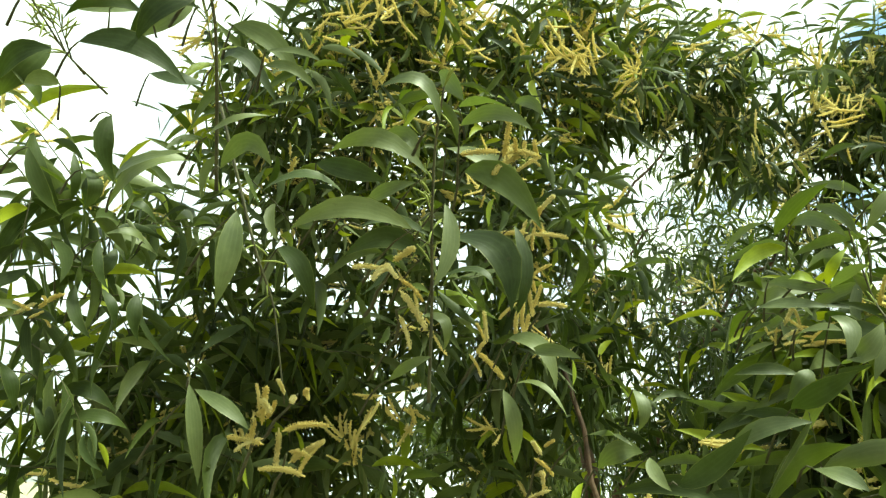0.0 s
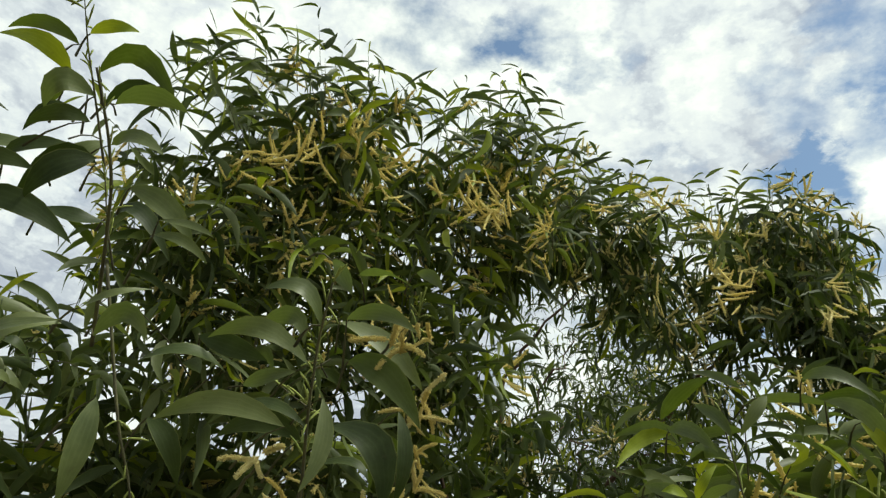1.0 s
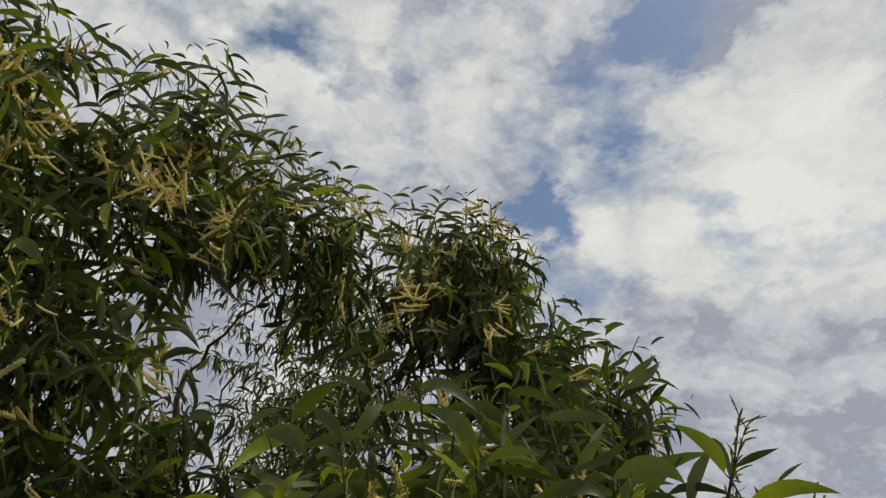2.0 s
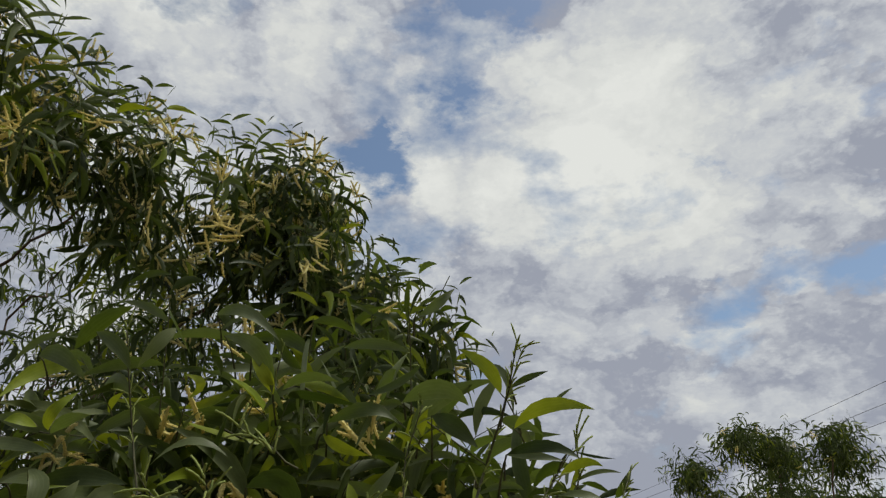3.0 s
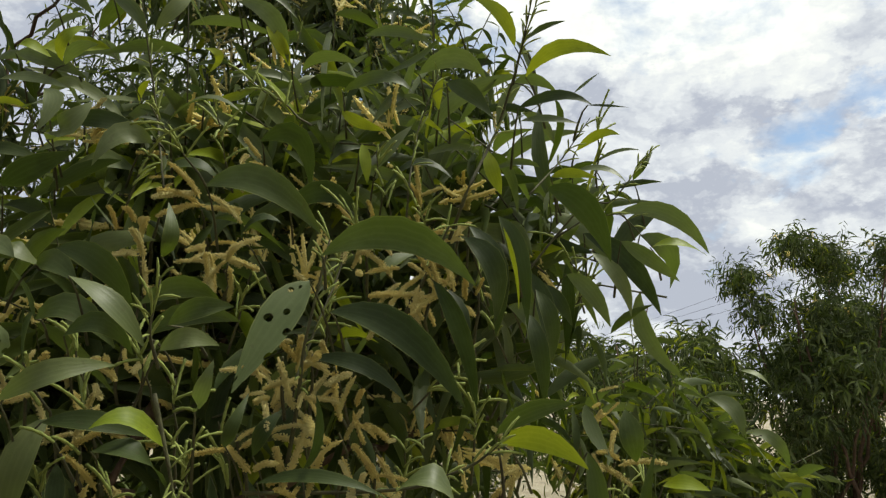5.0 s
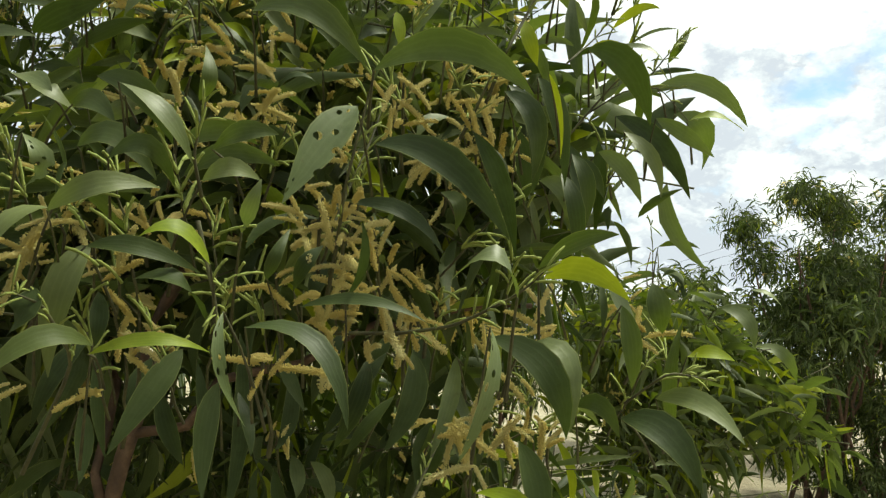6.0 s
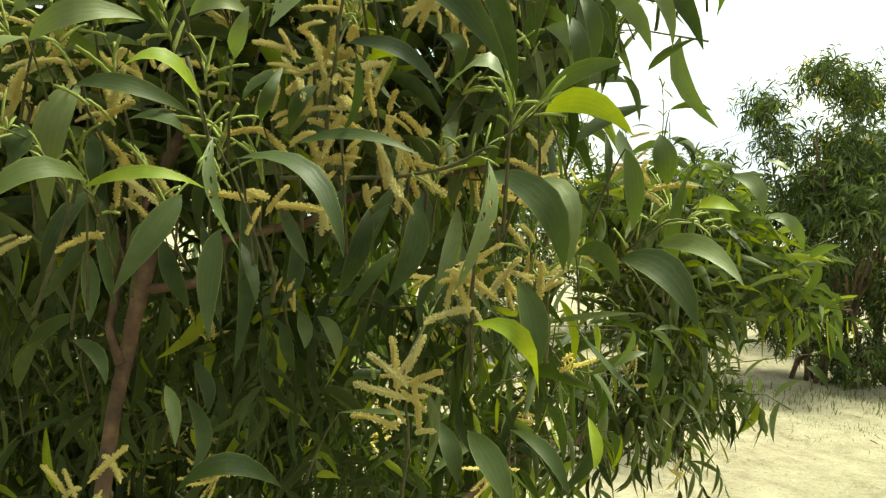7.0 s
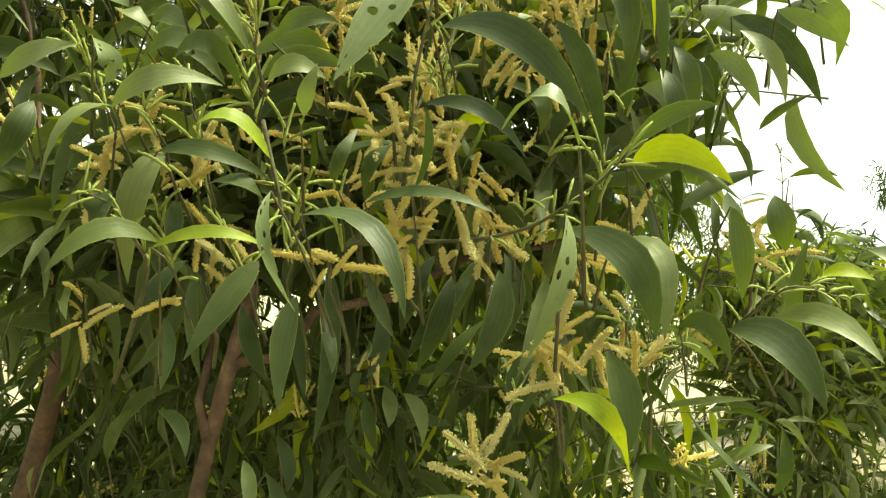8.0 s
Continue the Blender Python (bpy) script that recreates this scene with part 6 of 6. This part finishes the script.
# ---- on the ground ----
def scatter(count, seed, xs, ys):
    g = np.random.default_rng(seed)
    return g, np.stack([g.uniform(*xs, count), g.uniform(*ys, count)], -1)


g, spots = scatter(600, 91, (-3, 7), (1.0, 8.0))
z = ground_height(spots[:, 0], spots[:, 1]) + 0.03
base = np.column_stack([spots, z])
turn = g.uniform(0, 6.28, len(base))
way = np.column_stack([np.cos(turn), np.sin(turn), g.normal(0, 0.12, len(base))])
up = np.column_stack([g.normal(0, 0.3, (len(base), 2)), np.ones(len(base))])
L = g.uniform(0.02, 0.08, len(base))
DRY = leaf_material("dry_leaf", (0.09, 0.055, 0.025), (0.15, 0.095, 0.04), (0.23, 0.16, 0.075), (0.16, 0.09, 0.03), 0.7, 0.15)
tagged(new("leaf_litter", blade_mesh("leaf_litter", blades(base, way, up, L, L * 0.25, g.uniform(-0.4, 0.4, len(L)), g.uniform(-0.3, 0.3, len(L)), COARSE), DRY)), "dry brown fallen leaves scattered over sand", "leaf litter", kind="stuff")

g, spots = scatter(9000, 92, (-4, 8.5), (5.9, 8.2))
keep = spots[:, 1] > 6.9 + 0.5 * np.sin(spots[:, 0] * 1.7) - 0.9 * g.uniform(0, 1, len(spots)) ** 3
spots = spots[keep]
z = ground_height(spots[:, 0], spots[:, 1]) - 0.01
turn = g.uniform(0, 6.28, len(spots))
way = np.column_stack([np.cos(turn) * 0.5, np.sin(turn) * 0.5, np.ones(len(spots))])
L = g.uniform(0.025, 0.1, len(spots)) * (0.5 + 0.5 * (spots[:, 1] > 7.2))
side = np.column_stack([-np.sin(turn), np.cos(turn), np.zeros(len(spots))])
GRASS = leaf_material("grass_blade", (0.06, 0.085, 0.02), (0.1, 0.125, 0.03), (0.17, 0.17, 0.05), (0.15, 0.2, 0.03), 0.6, 0.2)
tagged(new("grass", blade_mesh("grass", blades(np.column_stack([spots, z]), way, np.cross(side, way), L, L * 0.1, g.uniform(-0.4, 0.4, len(L)), g.uniform(0, 0.6, len(L)), COARSE), GRASS)), "low thin grass along the foot of bushes", "grass", kind="stuff")

# ---- distance ----
def far_tree(x, y, height, spread, seed, label, low=0.5, shoots=60, trunks=4, young=0.1, singles=0, hang=1.0, size=0.11, flowers=0.0, crown=()):
    tree = thing("acacia_tree", (0, 0, 0), label, "tree", "trees across the sand")
    c = Canopy(seed)
    g = c.rng
    for i in range(trunks):
        top = (x + g.uniform(-0.6, 0.6) * spread, y + g.uniform(-0.3, 0.3) * spread, GROUND + height * g.uniform(0.65, 0.9))
        branch(tree, (x + g.uniform(-0.3, 0.3), y + g.uniform(-0.2, 0.2), GROUND - 0.05), top, 0.028, 0.008, name="trunk", seed=seed + i)
    for cx, cz, wide in crown:
        c.lobe((x + cx, y + g.uniform(-0.5, 0.5), cz), (wide, 0.5, wide * 0.8), shoots, flowers=flowers, leaves=12, length=0.4, hang=hang, young=young, size=size)
    for i in range(0 if crown else 11):
        a = i * 2.4
        r = spread * (0.15 + 0.55 * g.uniform())
        c.lobe((x + np.cos(a) * r, y + np.sin(a) * r * 0.7, GROUND + height * g.uniform(low, 0.86)), (spread * 0.4, spread * 0.4, height * 0.15), shoots, flowers=flowers, leaves=12, length=0.42, hang=hang, young=young, size=size)
    c.build(tree, True, singles)
    return tree


far_tree(3.78, 8.6, 3.9, 1.0, 31, "small airy acacia standing across the sand", shoots=70, singles=150, hang=0.96, young=0.07, flowers=0.03,
         crown=((-0.89, 3.11, 0.3), (-0.54, 3.36, 0.34), (-0.14, 3.26, 0.34), (0.26, 3.21, 0.3), (0.61, 3.36, 0.32), (0.96, 3.21, 0.34), (-0.69, 2.71, 0.4), (-0.14, 2.61, 0.42), (0.46, 2.61, 0.42), (1.01, 2.61, 0.4)))
# Hedge bushes droop past 0.95 for the dark tone: their dense shade is painted.
far_tree(4.5, 8.9, 3.04, 1.0, 36, "low dark acacia bush behind the sand", low=0.3, shoots=60)
far_tree(5.3, 8.3, 3.03, 1.25, 41, "low dark acacia bush behind the sand", low=0.15, shoots=85, size=0.14, young=0.04)
far_tree(3.6, 8.7, 3.02, 1.3, 46, "low dark acacia bush behind the sand", low=0.15, shoots=85, size=0.14, young=0.04)
far_tree(1.8, 8.6, 2.75, 1.25, 51, "low dark acacia bush behind the sand", low=0.15, shoots=85, size=0.14, young=0.04)
far_tree(0.0, 9.2, 2.87, 1.4, 61, "low dark acacia bush behind the sand", low=0.1, shoots=60)
far_tree(-2.2, 8.8, 3.13, 1.6, 66, "low dark acacia bush behind the sand", low=0.1, shoots=60)
far_tree(7.2, 8.6, 2.81, 1.5, 71, "low dark acacia bush behind the sand", low=0.1, shoots=60)
for bx, by, bh, bs in ((-7.5, 11.0, 3.84, 2.2), (-4.2, 11.5, 3.89, 2.0), (-0.8, 11.8, 3.92, 2.0), (2.2, 11.5, 3.84, 2.0), (5.2, 11.5, 3.69, 2.0), (8.6, 10.8, 3.63, 2.0), (11.5, 9.5, 3.30, 2.2), (-5.5, 3.2, 2.49, 1.5), (-5.2, 6.5, 3.11, 1.9)):
    far_tree(bx, by, bh, bs, int(100 + bx * 10), "dense dark acacia bush in the hedge behind", low=0.12, shoots=85, size=0.17, young=0.03)
# Added trees out of view; they cut sky light on leaves facing the path.
for bx, by, bh, bs in ((-4.6, -2.4, 4.6, 2.0), (-1.6, -3.9, 4.8, 2.1), (1.9, -3.8, 4.7, 2.1), (4.9, -2.2, 4.4, 2.0)):
    far_tree(bx, by, bh, bs, int(300 + bx * 10), "added unseen acacia behind the path, blocks low sky light", low=0.12, shoots=100, size=0.17, young=0.03)
far_tree(1.3, 5.6, 2.27, 0.5, 81, "young grey-green acacia bush on the sand", low=0.2, shoots=18, young=0.3, trunks=2, hang=0.7)


def cable(a, b, sag):
    line = bent(a, b, -sag, 0, 24)
    tagged(new("power_line", join_tubes("power_line", [(line, np.full(24, 0.009))], WIRE, 6)), "thin dark overhead power cable across the sky", "cable", "overhead cables")


def power_pole(x, y, top, turn):
    """A timber pole with a crossarm, two braces and three insulators; returns where its cables are tied."""
    pole = thing("power_pole", (x, y, GROUND), "weathered timber power pole with a single crossarm", "power pole", "power poles")
    c, s = math.cos(turn), math.sin(turn)
    tall = top - GROUND
    child("shaft", join_tubes("shaft", [(bent((0, 0, -0.3), (0, 0, tall), 0, 0, 5), np.linspace(0.16, 0.11, 5))], BARK, 10), pole)
    arm_z = tall - 0.75
    child("crossarm", join_tubes("crossarm", [(bent((-c * 1.05, -s * 1.05, arm_z), (c * 1.05, s * 1.05, arm_z), 0, 0, 3), np.full(3, 0.085))], BARK, 4), pole)
    for side in (-1, 1):
        child("brace", join_tubes("brace", [(bent((0, 0, arm_z - 0.55), (side * c * 0.6, side * s * 0.6, arm_z - 0.05), 0, 0, 3), np.full(3, 0.03))], WIRE, 4), pole)
    ties = []
    for off in (-0.95, -0.45, 0.95):
        child("insulator", join_tubes("insulator", [(bent((off * c, off * s, arm_z + 0.07), (off * c, off * s, arm_z + 0.3), 0, 0, 4), np.array((0.03, 0.07, 0.05, 0.06)))], WIRE, 8), pole)
        ties.append((x + off * c, y + off * s, GROUND + arm_z + 0.3))
    return ties


far_ties = power_pole(7.45, 77.7, 6.9, 0.55)
power_pole(18.45, 14.0, 9.7, 0.55)
for tie, end in zip(far_ties, ((18.37, 13.7, 9.32), (18.43, 14.05, 8.47), (18.47, 14.3, 7.82))):
    cable(tie, end, 0.35)
